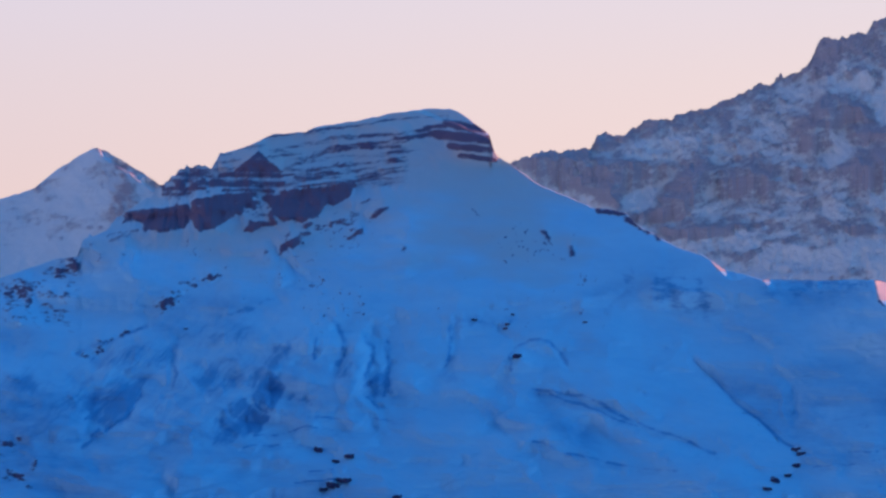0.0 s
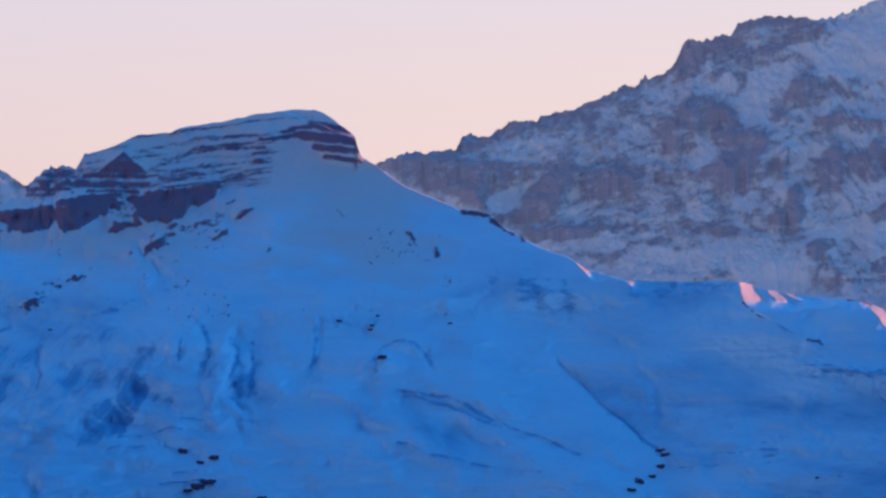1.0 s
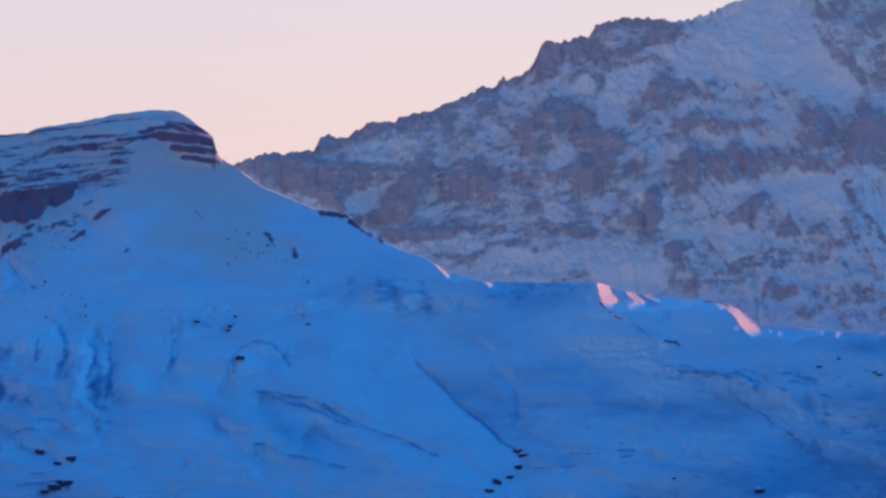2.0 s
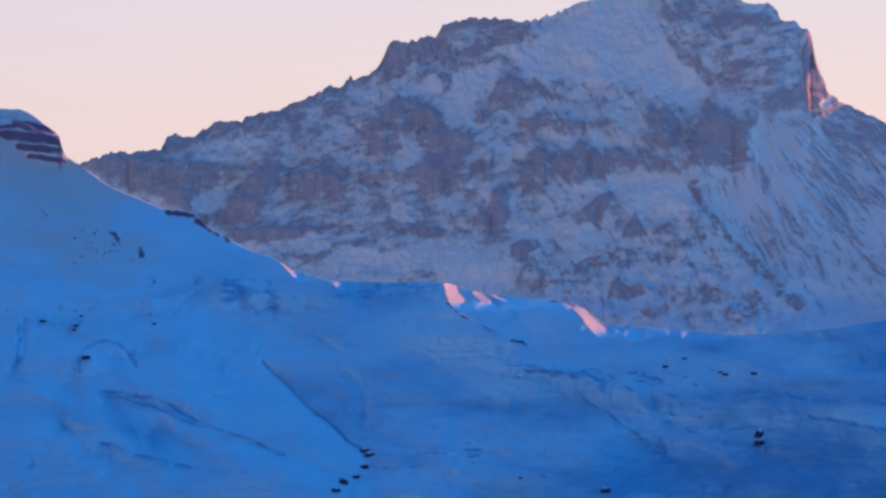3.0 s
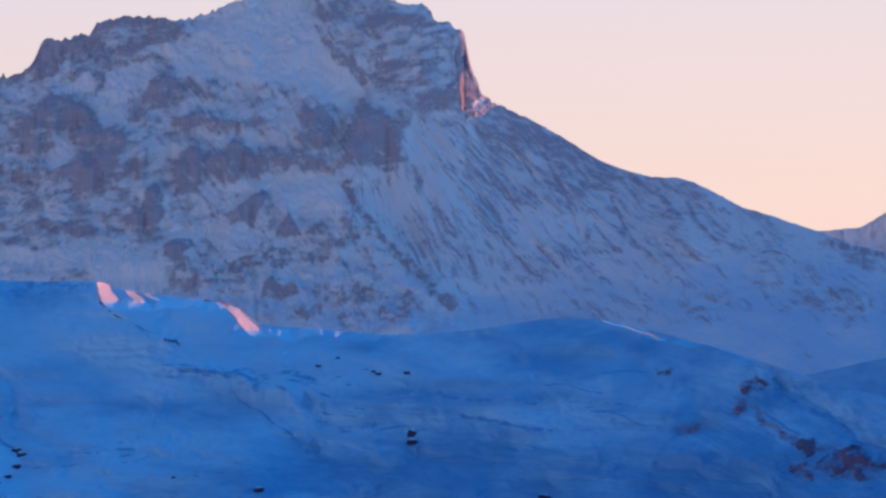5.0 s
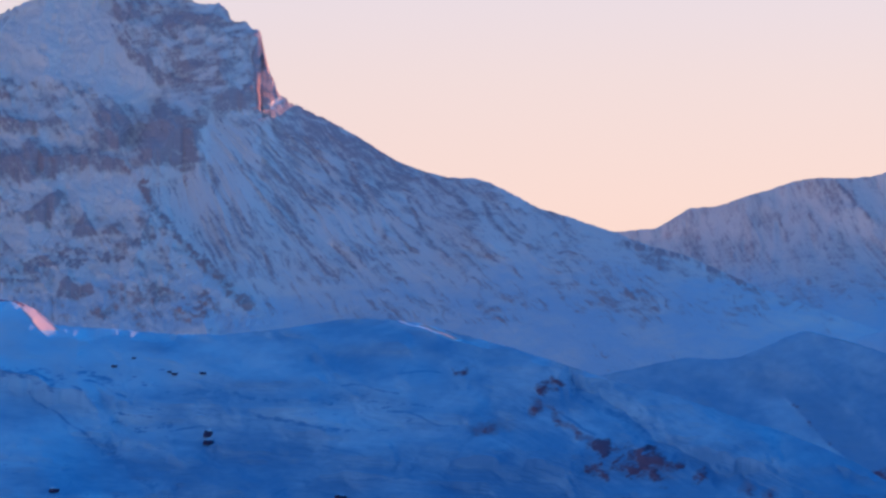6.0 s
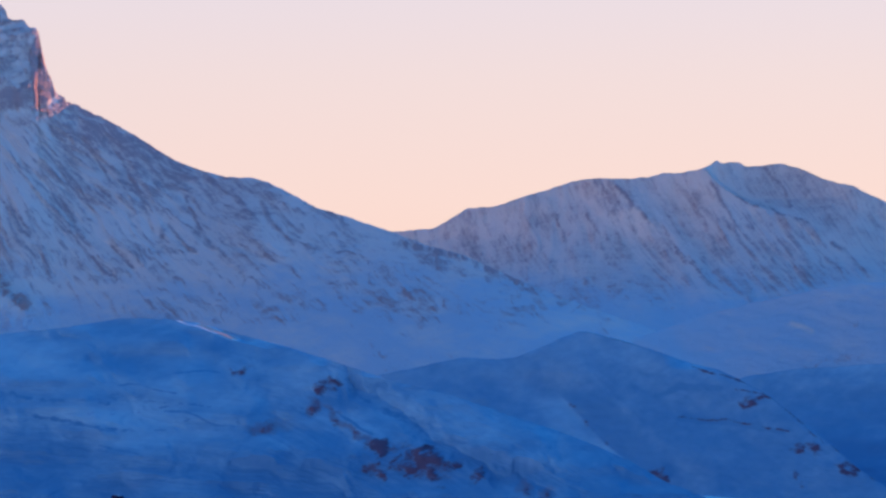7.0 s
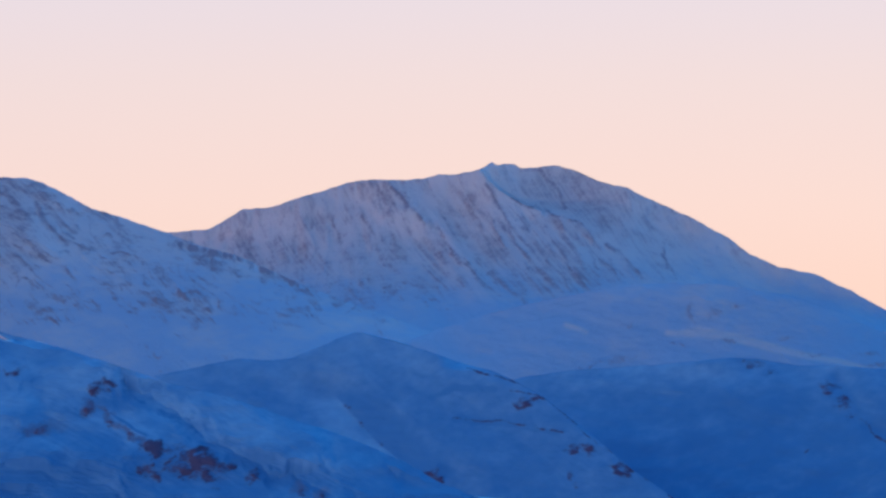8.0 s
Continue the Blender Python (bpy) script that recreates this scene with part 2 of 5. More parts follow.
class Massif:
    """A mountainside: from its foot up to a crest and down the back. Bare rock stands steep, snow lies back."""

    def __init__(self, span, step, crest, foot, near, far, rows, cover, relief, steep=0.7, drop=0.8, shape=None, least=0.12, tinge=None):
        b = np.arange(span[0], span[1] + step, step, dtype=float)
        v = np.linspace(0, 1, rows)[:, None]
        top, low = crest(b), foot(b)
        self.b = np.broadcast_to(b, (rows, len(b)))
        self.l = low + (top - low) * v
        self.rock, self.earth = cover(self.b, self.l)
        reach = int(110 / step)
        r0, r1, soft_top = calm(near(b), reach), calm(far(b), reach), calm(top, reach)
        part_way = (low - self.l) / (low - soft_top)
        self.r = r0 + (r1 - r0) * (shape(part_way) if shape else part_way)
        run = np.gradient(self.r, axis=0)
        bare, lean = ease(0.35, 0.8, self.rock), np.zeros(len(b))
        for i in range(rows):
            lean = lean * 0.9 - steep * run[i] * bare[i]
            lean[1:-1] = 0.5 * lean[1:-1] + 0.25 * (lean[:-2] + lean[2:])
            self.r[i] += lean
        self.r = self.r - relief(self.b, self.l)
        ramp_up = (r1 - r0) / rows * least * np.arange(rows)[:, None]
        self.r = np.maximum.accumulate(self.r - ramp_up, 0) + ramp_up
        front = place_at(self.b, self.l, self.r)
        back = []
        for k in range(1, 9):
            away = 3.0 * k ** 2
            p = front[-1].copy()
            out = p[:, :2] / np.linalg.norm(p[:, :2], axis=1)[:, None]
            p[:, :2] += out * away
            p[:, 2] -= drop * away * (1 - 0.5 / k)
            back.append(p)
        self.at = np.concatenate([front, np.stack(back)], 0)
        tail = np.ones((8, 1))
        self.cover = (np.concatenate([self.rock, self.rock[-1] * tail]), np.concatenate([self.earth, self.earth[-1] * tail]))
        shading = np.clip(tinge(self.b, self.l), -1, 1) if tinge else np.zeros_like(self.l)
        self.tinge = np.concatenate([shading, shading[-1] * tail])

    def sheet(self, keep=None):
        return (self.at, self.cover[0], self.cover[1], self.tinge, keep)

    def spot(self, bearing, level):
        """The place on this side at a bearing and a level."""
        j = int(np.argmin(np.abs(self.b[0] - bearing)))
        i = int(np.argmin(np.abs(self.l[:, j] - level)))
        return Vector(self.at[i, j])


def const(value):
    return lambda b: np.full_like(b, float(value))


# ---- the near mountainside: flat-topped mountain, saddle and snowfields ----
SKYLINE_LEFT = [(-200, 540), (0, 497), (60, 475), (100, 462), (138, 457), (147, 428), (158, 422), (160, 412), (163, 423), (190, 410), (205, 392), (225, 380), (262, 352), (285, 325),
                (298, 318), (310, 318), (318, 302), (326, 303), (330, 290), (336, 297), (372, 302), (390, 277), (440, 260), (480, 240), (540, 236), (556, 227),
                (640, 214), (700, 201), (760, 194), (798, 194), (822, 206), (848, 226), (866, 238), (872, 262), (880, 278), (905, 293)]
SKYLINE_MID = [(905, 293), (930, 312), (960, 332), (1000, 348), (1050, 370), (1085, 374), (1108, 380), (1128, 402), (1160, 420), (1200, 440), (1245, 455), (1262, 466),
               (1280, 479), (1310, 487), (1350, 497), (1450, 499), (1545, 498), (1556, 500), (1572, 505), (1592, 513), (1632, 520), (1655, 523), (1700, 529), (1745, 531), (1774, 536),
               (1800, 549), (1832, 574), (1870, 578), (1956, 584), (2046, 592)]
SKYLINE_RIGHT = [(2046, 592), (2130, 592), (2236, 581), (2290, 573), (2346, 563), (2400, 564), (2446, 567), (2496, 576), (2571, 597), (2631, 612), (2701, 634), (2735, 645),
                 (2835, 678), (2935, 702), (3035, 738), (3100, 758), (3180, 788), (3240, 815), (3300, 850), (3400, 890), (3500, 930), (3900, 960), (4300, 970)]
near_line = SKYLINE_LEFT + SKYLINE_MID[1:] + SKYLINE_RIGHT[1:]

CLIFFS = [  # the main cliff band, its stretches
    [(213, 384), (235, 378), (262, 374), (285, 370), (310, 364), (332, 364), (340, 377), (336, 394), (325, 407), (300, 410), (280, 417), (255, 414), (242, 400), (215, 400)],
    [(338, 360), (365, 348), (400, 344), (440, 347), (462, 348), (440, 362), (425, 380), (400, 394), (375, 412), (355, 414), (343, 404), (336, 387)],
    [(462, 349), (500, 338), (530, 332), (600, 330), (637, 329), (625, 342), (610, 354), (590, 367), (575, 362), (562, 385), (535, 394), (505, 396), (490, 387), (480, 367)]]
CLIFFS_LOW = [  # crags under the band
    [(428, 412), (438, 392), (468, 390), (486, 400), (462, 404), (440, 415)],
    [(478, 374), (488, 374), (488, 400), (478, 400)],
    [(490, 458), (500, 437), (520, 422), (545, 410), (557, 416), (540, 432), (515, 450)],
    [(610, 423), (628, 408), (644, 407), (640, 417), (618, 425)],
    [(655, 386), (668, 372), (690, 368), (685, 376), (664, 388)],
    [(635, 364), (650, 357), (672, 356), (655, 362)],
    [(535, 407), (540, 396), (552, 394), (550, 406)]]
CRAGLETS = [  # small crags on the slope
    [(560, 400), (600, 390), (640, 392), (600, 400)],
    [(708, 442), (712, 430), (722, 434), (718, 444)],
    [(832, 374), (838, 368), (850, 380), (856, 390), (845, 384)],
    [(955, 414), (965, 410), (980, 434), (970, 432)],
    [(1003, 434), (1014, 432), (1018, 454), (1008, 460)],
    [(312, 522), (318, 518), (318, 526), (306, 534)],
    [(190, 430), (215, 422), (245, 421), (225, 426), (196, 434)]]
HOLLOWS = [  # hollows between the moraine humps, their shade painted dim
    [(455, 662), (480, 657), (500, 677), (506, 692), (490, 717), (470, 728), (455, 704)],
    [(372, 792), (378, 757), (395, 724), (430, 707), (455, 722), (470, 752), (430, 772), (400, 792)],
    [(155, 707), (200, 687), (250, 666), (252, 702), (222, 742), (190, 762), (150, 747)],
    [(495, 612), (515, 607), (505, 642), (470, 664), (448, 692), (440, 682), (470, 642)],
    [(640, 670), (690, 662), (692, 707), (665, 717), (640, 702)],
    [(505, 702), (548, 700), (548, 716), (508, 716)]]
HOLLOWS_SMALL = [  # smaller hollows, their shade painted likewise
    [(370, 602), (430, 592), (440, 608), (390, 614)],
    [(165, 627), (240, 607), (330, 607), (300, 642), (220, 657), (170, 647)],
    [(350, 652), (420, 642), (440, 672), (380, 702), (345, 692)],
    [(10, 667), (60, 657), (70, 692), (20, 697)],
    [(585, 642), (625, 642), (620, 674), (590, 672)],
    [(785, 662), (810, 657), (815, 682), (795, 682)],
    [(830, 562), (880, 564), (880, 584), (835, 582)]]
ARCS = [  # shaded rims of the humps, painted dark: half width, then the line
    (4, [(578, 562), (598, 580), (607, 602), (606, 627), (598, 647)]),
    (3.5, [(648, 602), (662, 620), (656, 652), (648, 667)]),
    (4, [(684, 605), (690, 642), (686, 682), (682, 704)]),
    (3.5, [(799, 572), (802, 602), (794, 627), (788, 647)]),
    (3.5, [(302, 642), (310, 662), (302, 684)]),
    (3.5, [(900, 657), (902, 632), (915, 614), (940, 602), (972, 606), (990, 622), (1003, 647)]),
    (3, [(560, 602), (556, 634)]),
    (3, [(640, 702), (655, 710), (672, 726)])]
ARCS_SMALL = [  # more rims
    (3, [(470, 690), (482, 702), (484, 714)]),
    (3, [(452, 702), (458, 722), (468, 732)]),
    (3, [(405, 732), (430, 747), (440, 764)]),
    (3, [(390, 762), (410, 774)]),
    (3, [(255, 674), (205, 704), (150, 744)]),
    (3, [(250, 702), (215, 744), (190, 764)]),
    (3, [(150, 792), (175, 767)]),
    (3, [(136, 628), (165, 614), (200, 606), (232, 592), (262, 578)])]
SCREE = [  # bare reddish scree, by outline
    [(2526, 650), (2546, 643), (2586, 638), (2598, 652), (2566, 660), (2534, 664)],
    [(2690, 670), (2710, 663), (2732, 675), (2726, 690), (2700, 694)],
    [(2664, 726), (2676, 710), (2692, 698), (2698, 712), (2682, 734)],
    [(2764, 782), (2788, 772), (2818, 773), (2828, 798), (2800, 810), (2770, 800)],
    [(2764, 822), (2796, 813), (2812, 833), (2814, 860), (2788, 846), (2766, 834)],
    [(2826, 836), (2836, 804), (2870, 794), (2890, 782), (2912, 806), (2946, 812), (2938, 824), (2912, 846), (2896, 856), (2870, 840), (2846, 846)],
    [(2956, 830), (2992, 822), (2982, 848), (2968, 856), (2956, 844)]]
BEDS = [  # cliff beds of the summit block: two ends, half thickness, how bare
    (545, 234, 700, 214, 3.0, 0.52), (700, 213, 790, 208, 3.0, 0.5), (585, 262, 720, 250, 4.5, 0.62), (610, 246, 790, 228, 4.0, 0.6), (700, 247, 765, 240, 5.5, 0.76), (560, 301, 720, 280, 3.0, 0.58),
    (500, 312, 650, 305, 3.0, 0.6), (522, 291, 556, 286, 5.0, 0.62), (600, 292, 720, 285, 2.2, 0.5), (640, 263, 705, 260, 5.5, 0.66), (785, 220, 858, 231, 8.0, 0.9), (772, 240, 868, 249, 9.0, 0.95),
    (796, 259, 872, 267, 7.0, 0.95), (812, 276, 880, 286, 5.0, 0.85), (750, 230, 800, 223, 6.0, 0.7)]
BEDS_LEFT = [
    (385, 311, 492, 312, 5.2, 0.86), (372, 326, 500, 328, 6.5, 0.86), (390, 339, 484, 340, 3.9, 0.74), (310, 309, 370, 313, 3.9, 0.69), (310, 323, 376, 325, 3.9, 0.69), (300, 337, 360, 336, 3.9, 0.69),
    (285, 347, 340, 346, 3.9, 0.64), (225, 384, 270, 378, 6.5, 0.84), (190, 420, 245, 412, 3.9, 0.64), (520, 318, 600, 316, 3.9, 0.64)]
OUTCROPS = [  # bearing, level, half width, half height, lean
    (455, 372, 24, 14, 20), (296, 532, 30, 14, -40), (312, 518, 9, 7, 0), (125, 478, 20, 26, 20), (40, 520, 40, 14, -20),
    (15, 782, 26, 10, 5), (30, 838, 40, 9, 42), (60, 828, 10, 14, 0), (365, 495, 40, 8, -25), (200, 606, 60, 4, -28)]
FAINT = [(450, 545, 50, 5, -20), (530, 508, 40, 7, -25), (1115, 508, 9, 16, -10), (1190, 522, 40, 22, 15), (1245, 530, 12, 26, -15), (835, 572, 40, 9, 0), (897, 575, 6, 14, 20),
         (915, 634, 14, 4, -5), (1440, 516, 70, 9, -6), (1510, 505, 35, 6, -6), (860, 327, 42, 4, -5), (1690, 660, 50, 5, 4), (1800, 672, 60, 9, 20)]
STREAKS = [(1740, 655, 70, 4, 6), (1905, 668, 40, 4, 20), (2150, 700, 120, 4, 5), (2250, 745, 100, 4, 10), (2140, 840, 110, 9, 5), (2300, 860, 60, 8, 25), (1960, 820, 90, 9, 42)]
REDS = [(2680, 720, 10, 16, 20), (2745, 755, 50, 5, 42), (2600, 756, 34, 10, -5), (3060, 860, 10, 16, -20), (3095, 878, 12, 12, 0)]


GULLY = [(1225, 640), (1262, 672), (1300, 716), (1340, 745), (1385, 785), (1410, 798)]


def near_crest(b):
    jag = fbm(b / 14.0, b * 0 + 3.0, 5, 3)
    rough = ease(180, 240, b) * (1 - ease(380, 420, b)) * 5 + 0.9
    return curve(b, near_line, 1.6) + jag * rough


def near_cover(b, l):
    w1, w2 = fbm(b / 34.0, l / 30.0, 41, 5, 0.65) * 13, fbm(b / 34.0, l / 30.0, 57, 5, 0.65) * 10
    bb, ll = b + w1, l + w2
    rock = np.zeros_like(b)
    # the main cliff band and the beds above it
    b6, l6 = b + 0.6 * w1, l + 0.7 * w2
    ledges = 0.84 + 0.20 * fbm(b / 34.0, (l + 0.1 * b) / 6.0, 49, 4, 0.6) + 0.16 * fbm(b / 6.0, l / 26.0, 155, 3, 0.6)
    for outline in CLIFFS:
        rock = np.maximum(rock, ledges * patch(b6, l6, outline, 5.0))
    for outline in CLIFFS_LOW:
        rock = np.maximum(rock, (ledges - 0.04) * patch(b6, l6, outline, 5.0))
    for outline in CRAGLETS:
        rock = np.maximum(rock, 0.72 * patch(b6, l6, outline, 7.0))
    strew = blob(b, l, (560, 420), 130, 46, -18, 0.8) * ease(0.15, 0.6, fbm(b / 10.0 + l / 30.0, l / 6.0, 153, 4, 0.6))
    rock = np.maximum(rock, 0.62 * strew)
    tinge = (1 - ease(110, 190, b)) * ease(2, 14, l - curve(b, near_line)) * (1 - ease(560, 620, l))
    rock = np.maximum(rock, tinge * (0.30 + 0.46 * fbm(b / 16.0 + l / 50.0, l / 8.0 - b / 50.0, 87, 4, 0.65)))
    broken = fbm(b / 24.0, l / 5.0, 77, 4, 0.6)
    for x0, y0, x1, y1, half, much in BEDS + BEDS_LEFT:
        band = stroke(b + w1 * 0.5, l + w2 * 0.22, [(x0, y0), (x1, y1)], half * 1.15)
        rock = np.maximum(rock, band * (much + 0.34 * broken))
    horn = ease(-3, 3, l - 268 - np.abs(b + w1 * 0.3 - 455) * 0.85) * (1 - ease(305, 310, l))
    rock = np.maximum(rock, horn * (0.8 + 0.25 * broken))
    shelf = ease(300, 330, b) * (1 - ease(700, 790, b)) * ease(215, 240, l) * (1 - ease(330, 350, l))
    rock = np.maximum(rock, shelf * (0.36 + 0.34 * fbm(b / 50.0, (l + 0.12 * b) / 4.5, 79, 4)))
    pillar = blob(bb, ll, (330, 325), 50, 30, -20, 0.8)
    rock = np.maximum(rock, pillar * (0.58 + 0.4 * fbm(b / 9.0, l / 7.0, 83, 3)))
    ledge = stroke(b, l, [(1060, 374), (1090, 378), (1112, 390), (1135, 404), (1165, 424)], 8.0)
    rock = np.maximum(rock, ledge * (0.72 + 0.45 * fbm(b / 12.0, l / 5.0, 3, 3)))
    rock = np.maximum(rock, stroke(b, l, [(872, 262), (905, 290), (950, 318)], 6.0) * 0.55)
    rag = fbm(b / 15.0 + l / 40.0, l / 6.5 - b / 60.0, 51, 4, 0.6)
    grit = fbm(b / 6.0, l / 4.5, 149, 2)
    for x, y, hb, hl, lean in OUTCROPS:
        rock = np.maximum(rock, blob(bb, ll, (x, y), hb * 1.1, hl * 1.15, lean, 0.9) * ((0.68 if y < 470 else 0.54) + (0.55 if y < 470 else 0.62) * rag + 0.3 * grit))
    rock = np.maximum(rock, stroke(bb, ll, GULLY, 3.0) * ease(640, 760, l) * (0.42 + 0.25 * rag))
    rock = np.maximum(rock, 0.3 * ease(0.35, 0.8, fbm(b / 26.0, l / 16.0, 91, 4)) * (1 - ease(200, 560, b)) * ease(470, 540, l))
    rock = np.maximum(rock, 0.66 * stroke(b, l, [(1738, 532), (1756, 531), (1778, 540)], 4.0) + (0.58 + 0.3 * rag) * stroke(bb, ll, [(1668, 598), (1688, 604), (1696, 616)], 6.0) + (0.5 + 0.3 * rag) * stroke(b, l, [(1553, 536), (1574, 556), (1594, 566)], 3.0))
    earth = np.zeros_like(b)
    for x, y, hb, hl, lean in REDS:
        earth = np.maximum(earth, blob(bb, ll, (x, y), hb * 1.25, hl * 1.25, lean, 0.95))
    rock = np.maximum(rock, earth * (0.42 + 0.42 * fbm(b / 20.0, l / 12.0, 53, 4, 0.6)))
    for outline in SCREE:
        m = patch(bb, ll, outline, 14.0)
        earth = np.maximum(earth, 0.45 * m)
        rock = np.maximum(rock, m * (0.64 + 0.42 * fbm(b / 17.0, l / 11.0, 53, 4, 0.6)))
    earth = np.maximum(earth, 0.36 * blob(bb, ll, (2860, 818), 120, 40, 16, 0.9))
    rock = np.maximum(rock, blob(bb, ll, (2855, 818), 105, 34, 16, 0.8) * (0.36 + 0.40 * fbm(b / 13.0 + l / 20.0, l / 9.0, 157, 4, 0.6)))
    dots = ease(0.35, 0.8, fbm(b / 8.0 + l / 22.0, l / 6.0 - b / 40.0, 137, 3, 0.6)) * ease(0.0, 0.5, fbm(b / 70.0, l / 45.0, 139, 3)) * (1 - ease(1000, 1280, b)) * ease(340, 420, l) * (1 - ease(560, 640, l))
    rock = np.maximum(rock, 0.56 * dots)
    tiny = ease(0.62, 0.9, fbm(b / 9.0, l / 4.0, 133, 2)) * ease(0.2, 0.6, fbm(b / 120.0, l / 50.0, 19, 2)) * ease(600, 660, l) * 0.14
    rock = np.maximum(rock, tiny)
    earth = np.maximum(earth, 0.15 * tinge * ease(-0.5, 0.4, fbm(b / 30.0, l / 16.0, 145, 4)))
    earth = np.maximum(earth, 0.30 * shelf)
    earth = np.maximum(earth, 0.75 * ease(180, 240, b) * (1 - ease(640, 700, b)) * ease(240, 300, l) * (1 - ease(420, 470, l)) * ease(0.4, 0.6, rock))
    earth = np.maximum(earth, 0.6 * ease(700, 780, b) * (1 - ease(900, 940, b)) * (1 - ease(290, 320, l)) * ease(0.4, 0.6, rock))
    return rock, earth




SWELLS = [  # bearing, level, half width, half height, lean, metres
    (440, 690, 120, 16, -38, 7), (560, 640, 40, 60, 20, 6), (625, 650, 18, 60, 8, 7), (330, 740, 90, 14, -30, 5), (200, 650, 90, 16, -28, 6), (740, 640, 30, 70, 0, 5), (960, 610, 40, 14, -10, 6),
    (1090, 735, 190, 26, 27, 5), (1050, 768, 70, 30, 25, -6), (920, 740, 60, 26, 30, 6), (1480, 620, 230, 110, 20, -18), (1690, 650, 60, 8, 6, 5), (1830, 690, 60, 9, 20, 5), (1680, 790, 120, 14, -8, 6),
    (2300, 700, 160, 60, 10, 9)]


SUNNY = [  # facets turned to the low sun: top and foot (bearing of the left rim, level, width), depth
    ((1547, 499, 16), (1554, 532, 36), 70), ((1594, 512, 12), (1612, 532, 18), 40), ((1612, 516, 14), (1634, 524, 14), 30), ((1764, 534, 12), (1808, 582, 30), 64),
    ((1258, 464, 6), (1274, 480, 8), 26), ((1347, 490, 5), (1352, 499, 9), 20), ((2478, 580, 8), (2540, 599, 8), 26)]


def near_relief(b, l):
    wide = fbm(b / 260.0, l / 150.0, 2, 3) * 10
    mid = fbm(b / 110.0 + fbm(b / 90.0, l / 90.0, 8, 2) * 0.6, l / 40.0, 12, 4, 0.42) * 5.0
    fine = fbm(b / 24.0, l / 11.0, 22, 2) * 0.4
    runnel = fbm((b + fbm(b / 60.0, l / 60.0, 37, 2) * 14) / 24.0, l / 110.0, 39, 3) * 0.5 * (1 - ease(560, 640, l)) * (1 - ease(1150, 1350, b))
    wander = fbm(b / 170.0, l / 60.0, 28, 2) * 12
    drift = fbm(b / 150.0 + l / 60.0, (l - 0.42 * np.maximum(b - 2600, 0) + wander) / 9.0 - b / 160.0, 33, 3) * 0.5 * ease(600, 760, l)
    wx, wy = fbm(b / 70.0, l / 70.0, 61, 2) * 40, fbm(b / 70.0, l / 70.0, 66, 2) * 40
    hump = ridged((b + wx) / 60.0 + (l + wy) / 130.0, (l + wy) / 75.0 - (b + wx) / 300.0, 71, 3)
    humps = (hump - 0.5) * 3.5 * blob(b, l, (480, 660), 380, 120, -12, 0.7)
    bx, ly = b + fbm(b / 35.0, l / 35.0, 73, 3) * 9, l + fbm(b / 35.0, l / 35.0, 75, 3) * 9
    for wide_by, pts in ARCS + ARCS_SMALL:
        humps = humps - 1.6 * stroke(bx, ly, pts, 2.2 * wide_by) + 0.8 * stroke(bx + 12, ly, pts, 2.6 * wide_by)
    for outline in HOLLOWS + HOLLOWS_SMALL:
        humps = humps - 1.2 * patch(bx, ly, outline, 16.0)
    for x, y, hb, hl, lean, high in SWELLS:
        humps = humps + high * blob(bx, ly, (x, y), hb, hl, lean, 0.9)
    gully = -15 * fold(b, l, GULLY, 150) - 3.0 * fold(0.7 * b + 0.3 * bx, 0.7 * l + 0.3 * ly, GULLY, 12)
    cut = -6.0 * fold(bx, ly, [(955, 692), (1050, 715), (1150, 765), (1260, 800)], 26) - 3.0 * fold(bx, ly, [(900, 800), (1000, 812), (1090, 830)], 24)
    spur = 9 * fold(bx, ly, [(1548, 500), (1575, 545), (1660, 600), (1760, 650), (1850, 700)], 110) + 4 * fold(bx, ly, [(1660, 648), (1740, 655), (1850, 680), (1900, 700)], 30)
    channel = -9 * fold(bx, ly, [(1800, 700), (1840, 740), (1960, 830), (2010, 890)], 90)
    lip = 8 * fold(bx, ly, [(2600, 615), (2735, 652), (2935, 712), (3100, 775), (3300, 860)], 90) - 7 * fold(bx, ly, [(2745, 675), (2835, 722), (2905, 782), (3005, 832), (3105, 862)], 26)
    # spurs that end in a flank turned to the low sun
    turn = 0.0
    for (x0, y0, wide0), (x1, y1, wide1), deep in SUNNY:
        lx, lk = 0.75 * b + 0.25 * bx, 0.75 * l + 0.25 * ly
        part = (lk - y0) / (y1 - y0)
        left, wide_by = x0 + (x1 - x0) * part, np.maximum(wide0 + (wide1 - wide0) * part, 3.0)
        turn = turn - deep * np.clip((lx - left) / wide_by, 0, 1) * (1 - ease(x0 + 120, x0 + 420, b)) * (1 - ease(y1 - 2, y1 + 18, ly))
    turn = turn + 40 * ease(740, 880, b) * (1 - ease(905, 1010, b)) * (1 - ease(262, 300, l))
    crack = fbm(b / 9.0, l / 26.0, 95, 3) * 2.2 * blob(b, l, (440, 360), 260, 60, -8, 0.5)
    lay = np.interp(b, [-200, 1200, 2000, 4300], [2.3, 2.1, 1.5, 1.0])
    lay = lay * (1 - 0.75 * ease(700, 820, b) * (1 - ease(1320, 1420, b)) * (1 - ease(470, 560, l)))
    return crack + lay * (runnel + wide + mid + fine + drift + humps + gully + cut + spur + channel + lip) + turn


